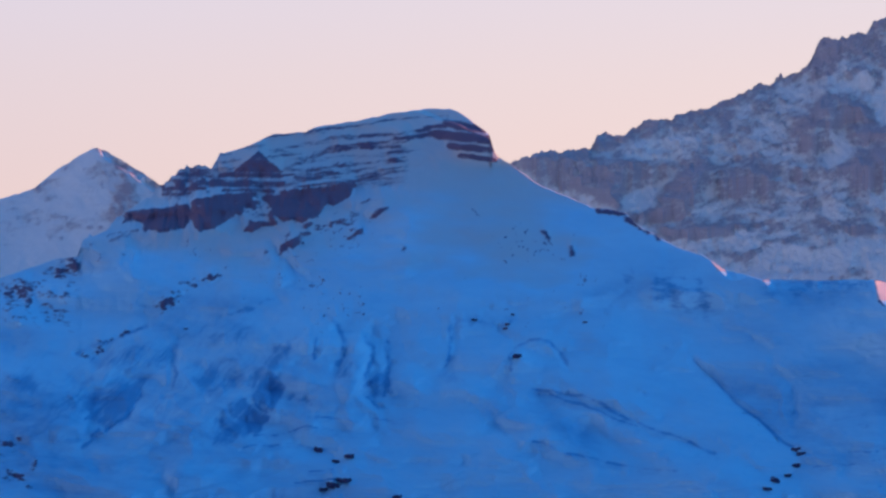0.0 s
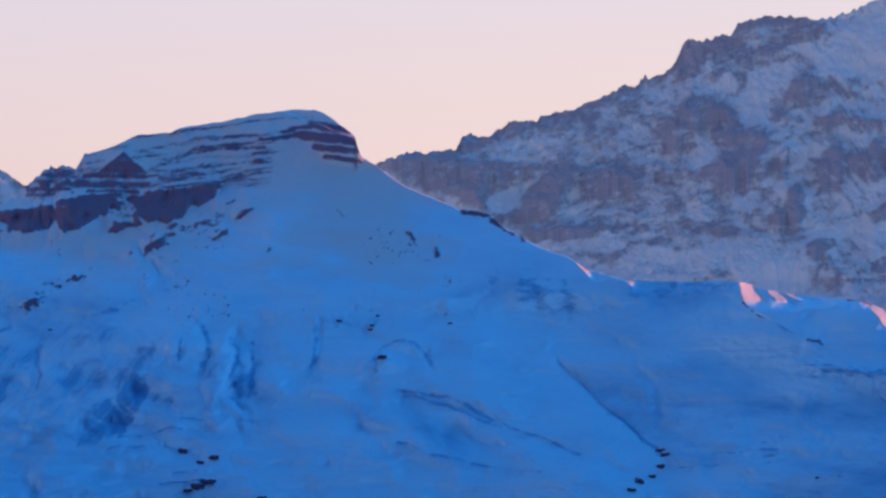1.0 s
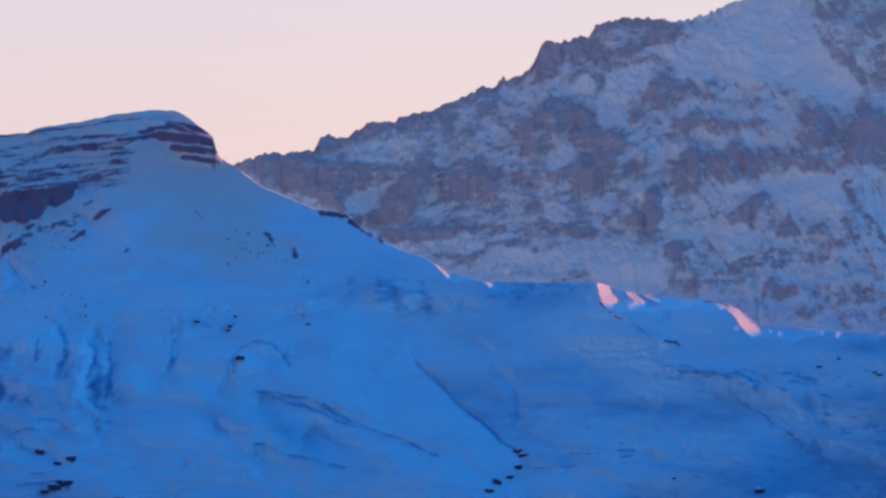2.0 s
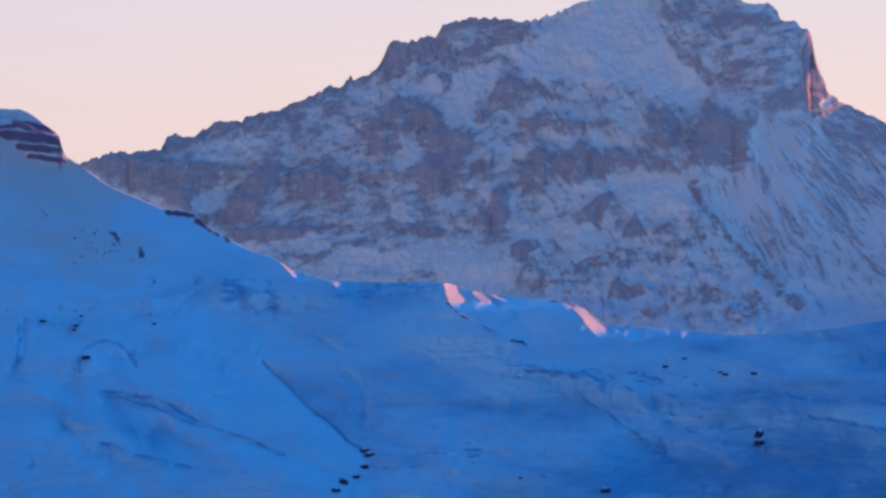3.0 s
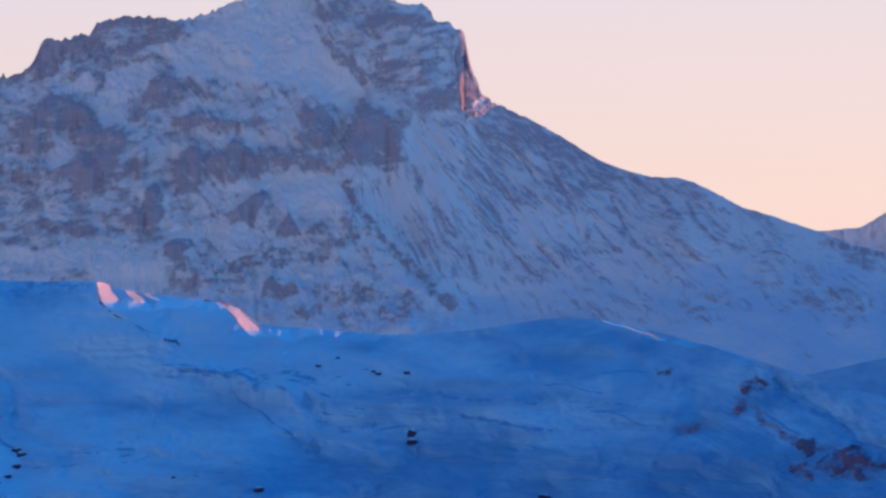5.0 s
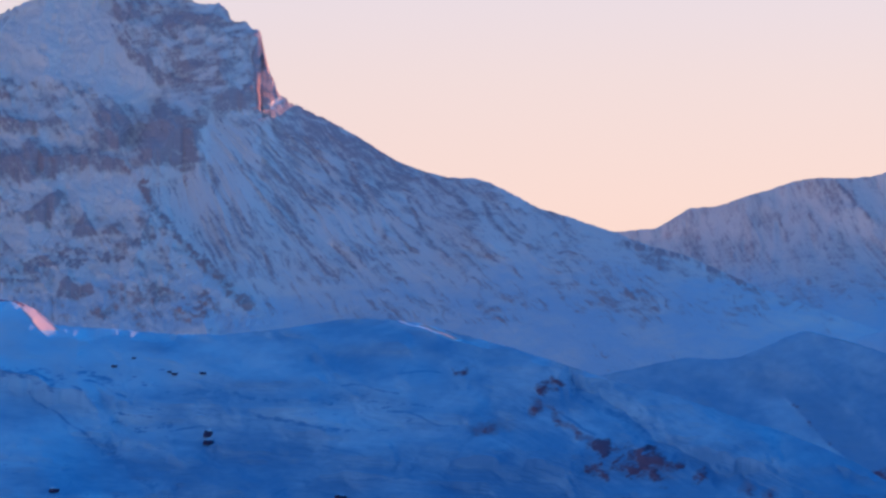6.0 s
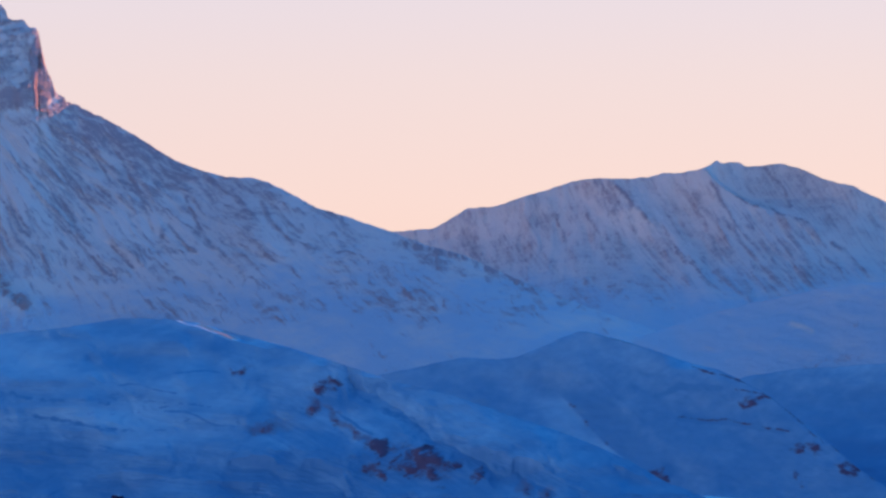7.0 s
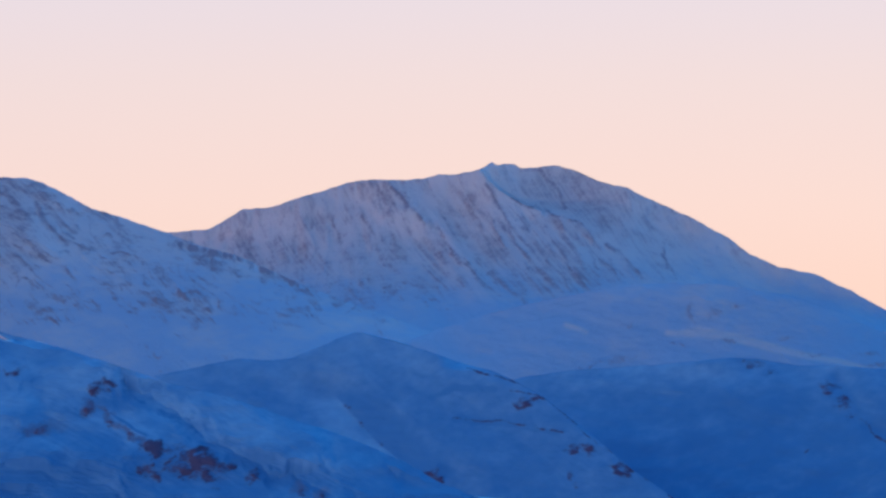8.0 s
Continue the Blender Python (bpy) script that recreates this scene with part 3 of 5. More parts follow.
LINES = [  # smooth dark rims of wind drifts: half width, then the line
    (3.5, [(945, 690), (985, 696), (1026, 706), (1080, 728), (1126, 748), (1196, 775), (1266, 800)]), (2.5, [(976, 700), (1030, 722), (1076, 738), (1130, 757)]),
    (3.0, [(940, 787), (990, 797), (1046, 812), (1126, 832), (1200, 838)]), (2.2, [(500, 746), (560, 742), (620, 747)]),
    (2.0, [(450, 776), (540, 762), (610, 766)]), (2.2, [(430, 797), (520, 786), (575, 798)]),
    (1.8, [(550, 834), (592, 832)]), (2.0, [(640, 742), (690, 750), (730, 744)])]
LINES_LOW = [
    (1.8, [(520, 853), (600, 851)]), (2.2, [(1500, 802), (1560, 794), (1610, 798)]),
    (2.0, [(1440, 832), (1510, 822)]), (3.0, [(586, 558), (603, 580), (606, 605), (600, 628)]),
    (2.6, [(656, 602), (664, 620), (655, 650)]), (3.0, [(684, 606), (688, 650), (682, 700)]),
    (3.0, [(798, 570), (802, 600), (790, 640)])]
LINES_RIGHT = [
    (1.6, [(1590, 564), (1640, 588), (1676, 600)]), (2.6, [(1660, 652), (1700, 648), (1760, 656), (1830, 672), (1880, 690)]),
    (2.4, [(1850, 668), (1900, 676), (1960, 700)]), (2.4, [(2080, 702), (2150, 698), (2230, 708)]),
    (2.4, [(2160, 742), (2250, 746), (2330, 758)]), (2.2, [(2240, 800), (2300, 790), (2380, 806)]),
    (2.6, [(1790, 690), (1830, 725), (1900, 780), (1990, 850)]), (2.4, [(2420, 730), (2480, 738), (2540, 760)]),
    (2.4, [(2380, 850), (2450, 838), (2540, 850), (2600, 872)]), (2.2, [(2730, 668), (2800, 690), (2850, 712)])]
LINES_FAR = [
    (2.2, [(2650, 860), (2720, 852), (2790, 868)]), (3.0, [(2690, 690), (2715, 725), (2760, 760), (2800, 775)]),
    (2.4, [(2720, 700), (2790, 722), (2850, 750), (2890, 790)]), (2.4, [(2960, 790), (3020, 815), (3090, 850)]),
    (2.2, [(2420, 660), (2500, 655), (2560, 668)]), (2.2, [(2300, 690), (2380, 684), (2440, 700)]),
    (2.4, [(2560, 790), (2620, 800), (2680, 830)]), (3.5, [(2742, 688), (2790, 700), (2830, 716), (2858, 728)]),
    (3.0, [(3040, 800), (3090, 805), (3110, 812)]), (2.2, [(2040, 760), (2110, 752), (2180, 770)]),
    (2.4, [(2010, 830), (2090, 838), (2160, 860)])]


def near_tinge(b, l):
    """Shade painted into the snow as dark blue: the slopes to the right, the bowl under the saddle, and streaks on the
    lower slopes.
    """
    cloud = fbm(b / 170.0 + l / 200.0, l / 55.0 - b / 500.0, 901, 4)
    tilt = l - 0.42 * np.maximum(b - 2600, 0)
    wisp = fbm(b / 90.0 + l / 50.0 + fbm(b / 90.0, l / 40.0, 903, 2), tilt / 11.0 - b / 120.0, 905, 4, 0.6)
    swirl = fbm((b + l * 0.7) / 46.0 + fbm(b / 60.0, l / 60.0, 907, 2) * 1.4, (l - b * 0.35) / 22.0, 909, 4, 0.6)
    shading = (0.45 * ease(1450, 2250, b) + 0.17 * ease(2300, 2800, b)) * (1 + 0.4 * cloud) + blob(b, l, (1500, 640), 250, 130, 18, 0.9) * (0.34 + 0.15 * cloud)
    shading = shading + ease(620, 760, l) * (0.14 + 0.10 * wisp) + blob(b, l, (420, 650), 420, 130, -12, 0.8) * (0.14 + 0.20 * swirl) + 0.12 * cloud
    bb, ll = b + fbm(b / 34.0, l / 30.0, 41, 4, 0.6) * 12, l + fbm(b / 34.0, l / 30.0, 57, 4, 0.6) * 9
    rag = fbm(b / 15.0 + l / 40.0, l / 6.5 - b / 60.0, 51, 4, 0.6)
    for x, y, hb, hl, lean in FAINT:
        shading = np.maximum(shading, blob(bb, ll, (x, y), hb * 1.15, hl * 1.5, lean, 0.9) * (0.42 + 0.6 * rag))
    for x, y, hb, hl, lean in STREAKS:
        shading = np.maximum(shading, blob(bb, ll, (x, y), hb * 1.15, hl * 1.3, lean, 0.9) * (0.8 + 0.5 * rag))
    comb = fbm((0.72 * b + 0.7 * l) / 7.0 + fbm(b / 40.0, l / 40.0, 923, 3), (0.7 * b - 0.72 * l) / 40.0, 941, 4, 0.6)
    # dark tint in hollows and along hump rims: shade painted into the snow
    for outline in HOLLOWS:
        shading = np.maximum(shading, patch(bb, ll, outline, 9.0) * (0.70 + 0.38 * comb))
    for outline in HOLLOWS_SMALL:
        shading = np.maximum(shading, patch(bb, ll, outline, 14.0) * (0.56 + 0.42 * comb))
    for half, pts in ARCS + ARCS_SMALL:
        shading = np.maximum(shading, stroke(b + 0.5 * (bb - b), l + 0.5 * (ll - l), pts, half * 1.4) * (0.78 + 0.35 * rag))
        shading = shading - 0.15 * stroke(bb + 9, ll, pts, half * 1.5)
    slope = (1 - ease(1150, 1330, b)) * ease(300, 400, l) * (1 - ease(540, 620, l))
    shading = shading + slope * (0.20 + 0.16 * cloud) + 0.13 * (1 - ease(500, 900, b)) * ease(500, 580, l) + 0.14 * (1 - ease(60, 360, b)) * ease(430, 500, l)
    rake = fbm((0.65 * b + 0.75 * l) / 8.0 + fbm(b / 40.0, l / 40.0, 923, 3) * 1.4, (0.75 * b - 0.65 * l) / 55.0, 925, 4, 0.6)
    shading = shading + 0.24 * ease(0.0, 0.7, rake) * blob(b, l, (250, 670), 250, 90, -14, 0.8)
    # painted light and shade: paler left of the gully, darker on the side under the saddle
    off = b - np.interp(l, [640, 672, 716, 745, 785, 800], [1225, 1262, 1300, 1340, 1385, 1410])
    tall = ease(630, 690, l) * (1 - ease(800, 850, l))
    shading = shading * (1 - 0.85 * tall * ease(-330, -180, off) * (1 - ease(-6, 0, off))) + 0.34 * tall * ease(0, 5, off) * (1 - ease(10, 240, off))
    wx, wy = b + fbm(b / 50.0, l / 50.0, 927, 2) * 5, l + fbm(b / 50.0, l / 50.0, 929, 2) * 5
    shading = np.maximum(shading, 0.62 * blob(wx, wy, (1010, 762), 70, 26, 38, 0.9) + 0.42 * blob(wx, wy, (892, 738), 60, 30, 20, 0.9))
    patchy = 0.35 + 0.65 * ease(-0.7, 0.6, fbm(b / 34.0, l / 20.0, 931, 4, 0.6))
    for wide, pts in LINES + LINES_LOW + LINES_RIGHT + LINES_FAR:
        shading = np.maximum(shading, 0.95 * patchy * stroke(wx, wy, pts, wide * (0.7 + 0.6 * patchy)))
        shading = np.maximum(shading, 0.45 * patchy * stroke(wx, wy - 5, pts, wide * 4.0))
    # short dark marks, strewn by noise over the lower slopes
    marks = ease(0.42, 0.8, fbm(b / 26.0 + tilt / 60.0, tilt / 7.0 - b / 90.0, 943, 4, 0.6)) * ease(0.05, 0.5, fbm(b / 110.0, l / 60.0, 945, 3)) * ease(600, 680, l)
    shading = np.maximum(shading, (0.35 + 0.5 * ease(1300, 1800, b)) * marks)
    shading = np.maximum(shading, (0.45 + 0.75 * ease(660, 770, l)) * (0.65 + 0.35 * patchy) * stroke(0.6 * b + 0.4 * wx, 0.6 * l + 0.4 * wy, GULLY, 3.6))
    shading = shading + 0.26 * blob(bb, ll, (1420, 514), 140, 24, 2, 0.8)
    # the lit band under the ridge, painted by thinning the dark tint
    pale = patch(bb, ll, [(2650, 632), (2780, 657), (2940, 704), (3040, 740), (3180, 790), (3300, 850), (3150, 850), (3000, 802), (2900, 768), (2810, 715), (2720, 672)], 26.0)
    shading = shading * (1 - 0.30 * pale)
    lip = stroke(bb, ll, [(2620, 628), (2760, 680), (2900, 735), (3040, 790), (3200, 850)], 24.0)
    shading = shading * (1 - 0.15 * lip) + 0.12 * blob(b, l, (2620, 660), 140, 60, 15, 0.9)
    shading = np.maximum(shading, stroke(bb, ll, [(2745, 690), (2835, 735), (2905, 790), (3005, 838), (3105, 868)], 9.0) * (0.8 + 0.4 * rag))
    shading = np.maximum(shading + ease(760, 880, l) * 0.2 * ease(1300, 1900, b), 0)
    shading = np.maximum(shading, -0.1)
    # warm grey painted into the high snow for haze and warmer sky light
    zone = (1 - ease(900, 1300, b)) * (1 - ease(330, 690, l + 50 * cloud))
    shading = shading * (1 - zone) + zone * (-0.60 - 0.08 * (1 - ease(280, 350, l)) + 0.10 * cloud)
    for (x0, y0, wide0), (x1, y1, wide1), deep in SUNNY:  # sunlight painted warm into the facets turned to the sun
        shading = shading - 2.2 * patch(b, l, [(x0 - 3, y0 - 5), (x0 + wide0 + 2, y0 - 5), (x1 + wide1 + 2, y1 + 2), (x1 - 3, y1 + 2)], 4.0)
    return shading


def near_foot(b):
    return np.interp(b, [-200, 1200, 2000, 3400, 4300], [2010, 2050, 2070, 1830, 1760])


def near_ridge(b):
    """The slope leans back evenly, so that the flanks do not turn towards the low sun."""
    return near_foot(b) + np.interp(b, [-200, 1200, 2000, 4300], [0.98, 0.92, 0.70, 0.50]) * (910 - near_crest(b))


near_side = Massif((-200, 4300), 2.5, near_crest, const(910), near_foot, near_ridge, 240, near_cover, near_relief, steep=0.72, least=0.07, tinge=near_tinge,
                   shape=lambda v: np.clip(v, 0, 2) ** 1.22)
quad_b = near_side.b[0, :-1][None, :]
quad_v = np.arange(near_side.at.shape[0] - 1)[:, None]
is_mesa = (quad_b < 1360) & (quad_v >= 108)


def quads_of(field):
    return field[:-1, :-1]


def split_thing(name, label, category, side, keep, parts, material, rest):
    """A mountain as one thing: named stretches of its surface are parts of their own, the rest is one more."""
    thing = tagged(new(name), label, category)
    free = keep.copy()
    for part_name, part_label, where, *own in parts:
        mine = free & where
        if mine.any():
            free &= ~mine
            ob = tagged(new(part_name, grid_mesh(part_name, [side.sheet(mine)], own[0] if own else material)), part_label)
            ob.parent = thing
    ob = new(rest, grid_mesh(rest, [side.sheet(free)], material))
    ob.parent = thing
    return thing


def whole_quads(side):
    """Bearings, levels and bareness of all quads of a side; those down the back count as lying at the crest."""
    tail = np.ones((8, 1))
    return (quads_of(np.concatenate([side.b, side.b[-1] * tail])), quads_of(np.concatenate([side.l, side.l[-1] * tail])), quads_of(side.cover[0]))


qb, ql, qr = whole_quads(near_side)
band_zone = (qr > 0.45) & (sum(patch(qb, ql, outline, 12.0) for outline in CLIFFS) > 0.2)
mesa_parts = [("cliff_band", "dark reddish-brown cliff band under the summit", band_zone),
              ("summit_block", "snow-capped summit block with thin rock beds", (qb > 280) & (qb < 885) & (ql < np.interp(qb, [280, 420, 560, 640, 720, 780, 885], [362, 350, 342, 318, 290, 282, 292])))]
for outline in CLIFFS_LOW + CRAGLETS:
    mesa_parts.append(("rock_outcrop", "", (qr > 0.42) & (patch(qb, ql, outline, 10.0) > 0.15)))
for x, y, hb, hl, lean in OUTCROPS:
    mesa_parts.append(("rock_outcrop", "", (qr > 0.42) & (blob(qb, ql, (x, y), hb * 1.6, hl * 1.8, lean, 0.3) > 0.5)))
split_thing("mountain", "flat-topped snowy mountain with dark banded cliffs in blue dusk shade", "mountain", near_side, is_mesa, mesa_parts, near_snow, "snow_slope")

# ---- ground: one sheet, the valley below and hills round about ----
turns = np.radians(np.arange(0, 361, 1.5))
ranges = np.concatenate([np.linspace(0.0, 300, 16), np.linspace(340, 4900, 90)])
A, R = np.meshgrid(turns, ranges)
gx, gy = R * np.sin(A) + 6.0, R * np.cos(A) + 4.0
ahead = 1 - ease(0.31, 0.5, np.abs((A + np.pi) % (2 * np.pi) - np.pi))
valley = -130 * ease(20, 900, R)
rise_back = 70 * ease(1300, 2150, R)
hills = (200 + 150 * fbm(gx / 900.0, gy / 900.0, 204, 3)) * ease(1200, 3200, R) * (1 - ahead)
behind = ease(1.3, 2.2, np.abs((A + np.pi) % (2 * np.pi) - np.pi))
# unseen slope behind the eye, added to block the low dusk sky
back_blocker = (1250 + 140 * fbm(gx / 500.0, gy / 500.0, 206, 3)) * ease(30, 1500, R) * (1 - 0.5 * ease(1600, 4500, R)) * behind
hills = hills * (1 - behind)
# unseen rise on the right, added to keep the low sun off
sun_blocker = ease(0.43, 0.51, A) * (1 - ease(1.3, 1.7, A)) * ease(2500, 3600, R)
gz = valley * (1 - behind) + rise_back * (1 - behind) + back_blocker + hills + fbm(gx / 260.0, gy / 260.0, 208, 4) * 16 * ease(60, 700, R) - 60 * ease(2150, 2500, R) * ahead
gz = gz + (520 + 25 * fbm(gx / 300.0, gy / 300.0, 212, 3) - gz) * sun_blocker
disc = np.stack([gx, gy, gz], -1)
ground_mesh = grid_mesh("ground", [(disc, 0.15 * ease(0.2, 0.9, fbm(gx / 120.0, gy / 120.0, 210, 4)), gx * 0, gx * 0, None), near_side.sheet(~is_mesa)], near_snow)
ground_mesh.materials.append(dark_cover)
darkened = np.zeros(len(ground_mesh.polygons), dtype=np.int32)
darkened[:(disc.shape[0] - 1) * (disc.shape[1] - 1)] = ((behind > 0.3) & (R > 60))[:-1, :-1].ravel()
ground_mesh.polygons.foreach_set("material_index", darkened)
ground = tagged(new("ground", ground_mesh), "wind-packed snowfields and valley floor in blue dusk shade", "ground", kind="structure")


# ---- cone-shaped hill and the low hill beyond it ----
CONE = [(2700, 690), (2780, 668), (2835, 656), (2945, 632), (2990, 636), (3041, 632), (3100, 608), (3135, 592), (3156, 586), (3178, 589), (3250, 609), (3321, 633), (3345, 642),
        (3401, 655), (3470, 690), (3500, 710), (3585, 778), (3645, 830), (3725, 885), (3800, 930)]


CONE_ROCKS = [  # dark outcrops along the ridge and at the foot of the gully
    [(3428, 708), (3450, 700), (3482, 702), (3472, 720), (3440, 726)], [(3546, 755), (3560, 758), (3570, 775), (3556, 772)], [(3576, 765), (3588, 767), (3604, 787), (3590, 788)], [(3604, 819), (3630, 809), (3662, 826), (3646, 841), (3610, 835)],
    [(3242, 841), (3256, 823), (3296, 827), (3312, 853), (3270, 858)], [(3528, 838), (3540, 827), (3550, 858), (3538, 868)], [(3520, 793), (3556, 778), (3588, 793), (3576, 806), (3530, 804)]]
CONE_RIMS = [(3.0, [(3480, 701), (3510, 720), (3536, 743), (3562, 767)]), (3.0, [(3562, 769), (3600, 794), (3636, 810)]), (2.6, [(3326, 740), (3406, 744), (3456, 750), (3526, 765)]), (2.6, [(3352, 650), (3384, 662), (3414, 668), (3460, 680)]),
             (2.4, [(3430, 688), (3480, 698)]), (2.6, [(3656, 836), (3690, 856), (3720, 883)])]


def cone_cover(b, l):
    bb, ll = b + fbm(b / 30.0, l / 30.0, 43, 5, 0.6) * 8, l + fbm(b / 30.0, l / 30.0, 47, 5, 0.6) * 7
    rag = fbm(b / 14.0, l / 9.0, 59, 4, 0.6)
    rock = np.zeros_like(b)
    earth = np.zeros_like(b)
    for outline in CONE_ROCKS:
        m = patch(bb, ll, outline, 8.0)
        rock, earth = np.maximum(rock, m * (0.60 + 0.35 * rag)), np.maximum(earth, 0.05 * m)
    for half, line in CONE_RIMS:
        rock = np.maximum(rock, (0.56 + 0.35 * rag) * stroke(b + 0.4 * (bb - b), l + 0.4 * (ll - l), line, half * 1.2))
    # the gully's shade, put in as thin dark rock
    m = stroke(bb, ll, [(3135, 712), (3160, 740), (3195, 778), (3215, 800)], 7.0)
    return np.maximum(rock, (0.36 + 0.3 * rag) * m), earth


def cone_relief(b, l):
    return (fbm(b / 120.0, l / 80.0, 302, 4) * 5 + fbm(b / 40.0, l / 16.0, 306, 3) * 1.2 - 12 * fold(b, l, [(3120, 705), (3180, 765), (3250, 830), (3330, 880)], 70)
            - 8 * blob(b, l, (3080, 690), 60, 30, 0, 0.9) + 10 * fold(b, l, [(3321, 635), (3480, 700), (3600, 800)], 80)
            - 22 * ease(3300, 3345, b) * (1 - ease(3345, 3500, b)) * (1 - ease(640, 655, l)))


def cone_tinge(b, l):
    # shade on the cone and beside its gully, painted darker into the snow
    off = b - np.interp(l, [700, 730, 785, 830], [3122, 3150, 3200, 3255])
    tall = ease(692, 712, l) * (1 - ease(830, 850, l))
    wisp = fbm(b / 70.0 + l / 60.0, l / 34.0 - b / 80.0, 911, 5, 0.6)
    rim = stroke(b, l + 5 * wisp, [(3330, 742), (3420, 746), (3510, 764)], 3.5) + stroke(b, l + 4 * wisp, [(3290, 700), (3330, 682), (3400, 690)], 4.0)
    return 0.60 + 0.16 * ease(600, 720, l) + 0.10 * wisp + 0.7 * tall * ease(0, 5, off) * (1 - ease(14, 90, off)) - 0.3 * tall * ease(-110, -30, off) * (1 - ease(-5, 0, off)) + 0.5 * rim


cone_side = Massif((2700, 3800), 3.5, lambda b: curve(b, CONE, 7) + fbm(b / 16.0, b * 0, 311, 2) * 0.8, const(935), lambda b: np.interp(b, [2700, 3800], [2650, 2440]), lambda b: np.interp(b, [2700, 3800], [2650, 2440]) + 0.62 * (935 - curve(b, CONE, 7)),
                   110, cone_cover, cone_relief, tinge=cone_tinge)
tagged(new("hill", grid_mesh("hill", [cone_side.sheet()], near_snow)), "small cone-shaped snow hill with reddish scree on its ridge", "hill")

LOW = [(3380, 700), (3440, 668), (3545, 652), (3655, 646), (3750, 638), (3815, 632), (3860, 632), (3925, 644), (3990, 645), (4093, 652), (4300, 670)]


def low_cover(b, l):
    bb, ll = b + fbm(b / 30.0, l / 30.0, 143, 5, 0.6) * 10, l + fbm(b / 30.0, l / 30.0, 147, 5, 0.6) * 8
    rag = fbm(b / 14.0, l / 9.0, 63, 4, 0.6)
    rock = (0.34 + 0.25 * rag) * patch(bb, ll, [(3804, 638), (3846, 628), (3890, 638), (3930, 650), (3906, 666), (3846, 662)], 12.0)
    rock = np.maximum(rock, (0.46 + 0.30 * rag) * patch(bb, ll, [(3960, 672), (3996, 664), (4026, 698), (4048, 743), (4016, 750), (3994, 718)], 14.0))
    rock = np.maximum(rock, (0.58 + 0.30 * rag) * stroke(bb, ll, [(3988, 670), (4016, 688), (4036, 728), (4066, 763), (4116, 798)], 4.0))
    rock = np.maximum(rock, (0.5 + 0.3 * rag) * stroke(bb, ll, [(3950, 798), (3960, 788)], 6.0))
    return rock, 0.3 * ease(0.3, 0.5, rock)


# the low hill's shade is put into its snow as dark blue
low_side = Massif((3380, 4300), 4.0, lambda b: curve(b, LOW, 8) + fbm(b / 20.0, b * 0, 411, 2) * 1.0, const(930), lambda b: np.interp(b, [3380, 4300], [2800, 2600]), lambda b: np.interp(b, [3380, 4300], [2990, 2800]), 100, low_cover, tinge=lambda b, l: 0.60 + 0.22 * ease(640, 720, l) + 0.14 * fbm(b / 80.0 + l / 70.0, l / 40.0 - b / 160.0, 913, 5, 0.6), relief=lambda b, l: fbm(b / 140.0, l / 70.0, 402, 4) * 7 + fbm(b / 45.0, l / 14.0, 406, 3) * 1.3 - 8 * stroke(b, l, [(4010, 670), (4050, 735), (4120, 790)], 20.0))
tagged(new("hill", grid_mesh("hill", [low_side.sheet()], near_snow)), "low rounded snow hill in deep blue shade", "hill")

# ---- rounded snow hill in front of the far mountain ----
ROUND = [(3250, 600), (3330, 572), (3405, 549), (3480, 532), (3560, 514), (3640, 503), (3725, 499), (3800, 502), (3860, 512), (3925, 522), (3990, 545), (4050, 570), (4093, 590), (4300, 660)]


ROUND_DRIFT = [(3706, 588), (3786, 588), (3856, 604), (3946, 628), (4006, 638), (4094, 662)]


def round_cover(b, l):
    bb, ll = b + fbm(b / 26.0, l / 26.0, 543, 4) * 8, l + fbm(b / 26.0, l / 26.0, 547, 4) * 7
    rock = np.zeros_like(b)
    for x, y, hb, hl, lean in [(3749, 552, 8, 26, 0), (3790, 550, 22, 14, 0), (3830, 542, 12, 5, 10), (3640, 570, 20, 6, -20), (3725, 607, 18, 4, 0), (3815, 600, 14, 5, 0),
                               (3910, 600, 20, 6, 0), (3960, 622, 30, 4, 12), (4070, 622, 26, 7, 0), (3600, 640, 60, 6, -8), (4075, 640, 30, 5, 0)]:
        rock = np.maximum(rock, 0.46 * blob(bb, ll, (x, y), hb * 1.2, hl, lean, 0.9))
    return rock, rock * 0.1


# haze put into the colour: bluer snow, more so lower down
round_side = Massif((3250, 4300), 4.0, lambda b: curve(b, ROUND, 10) + fbm(b / 24.0, b * 0, 511, 2) * 0.8, const(690), const(3300), const(3450), 90, round_cover, tinge=lambda b, l: np.maximum(0.62 + 0.4 * ease(425, 580, l - 60 * ease(3480, 3720, b)) + 0.2 * fbm(b / 90.0, l / 40.0, 915, 3) - 0.9 * stroke(b, l, ROUND_DRIFT, 7.0) - 0.8 * stroke(b, l, [(3527, 573), (3545, 578), (3562, 586)], 6.0), 0.3), relief=lambda b, l: fbm(b / 130.0, l / 60.0, 502, 4) * 10 + fbm(b / 45.0, l / 16.0, 506, 3) * 1.8)
tagged(new("hill", grid_mesh("hill", [round_side.sheet()], face_snow)), "broad rounded snow hill with few bare rocks", "hill")

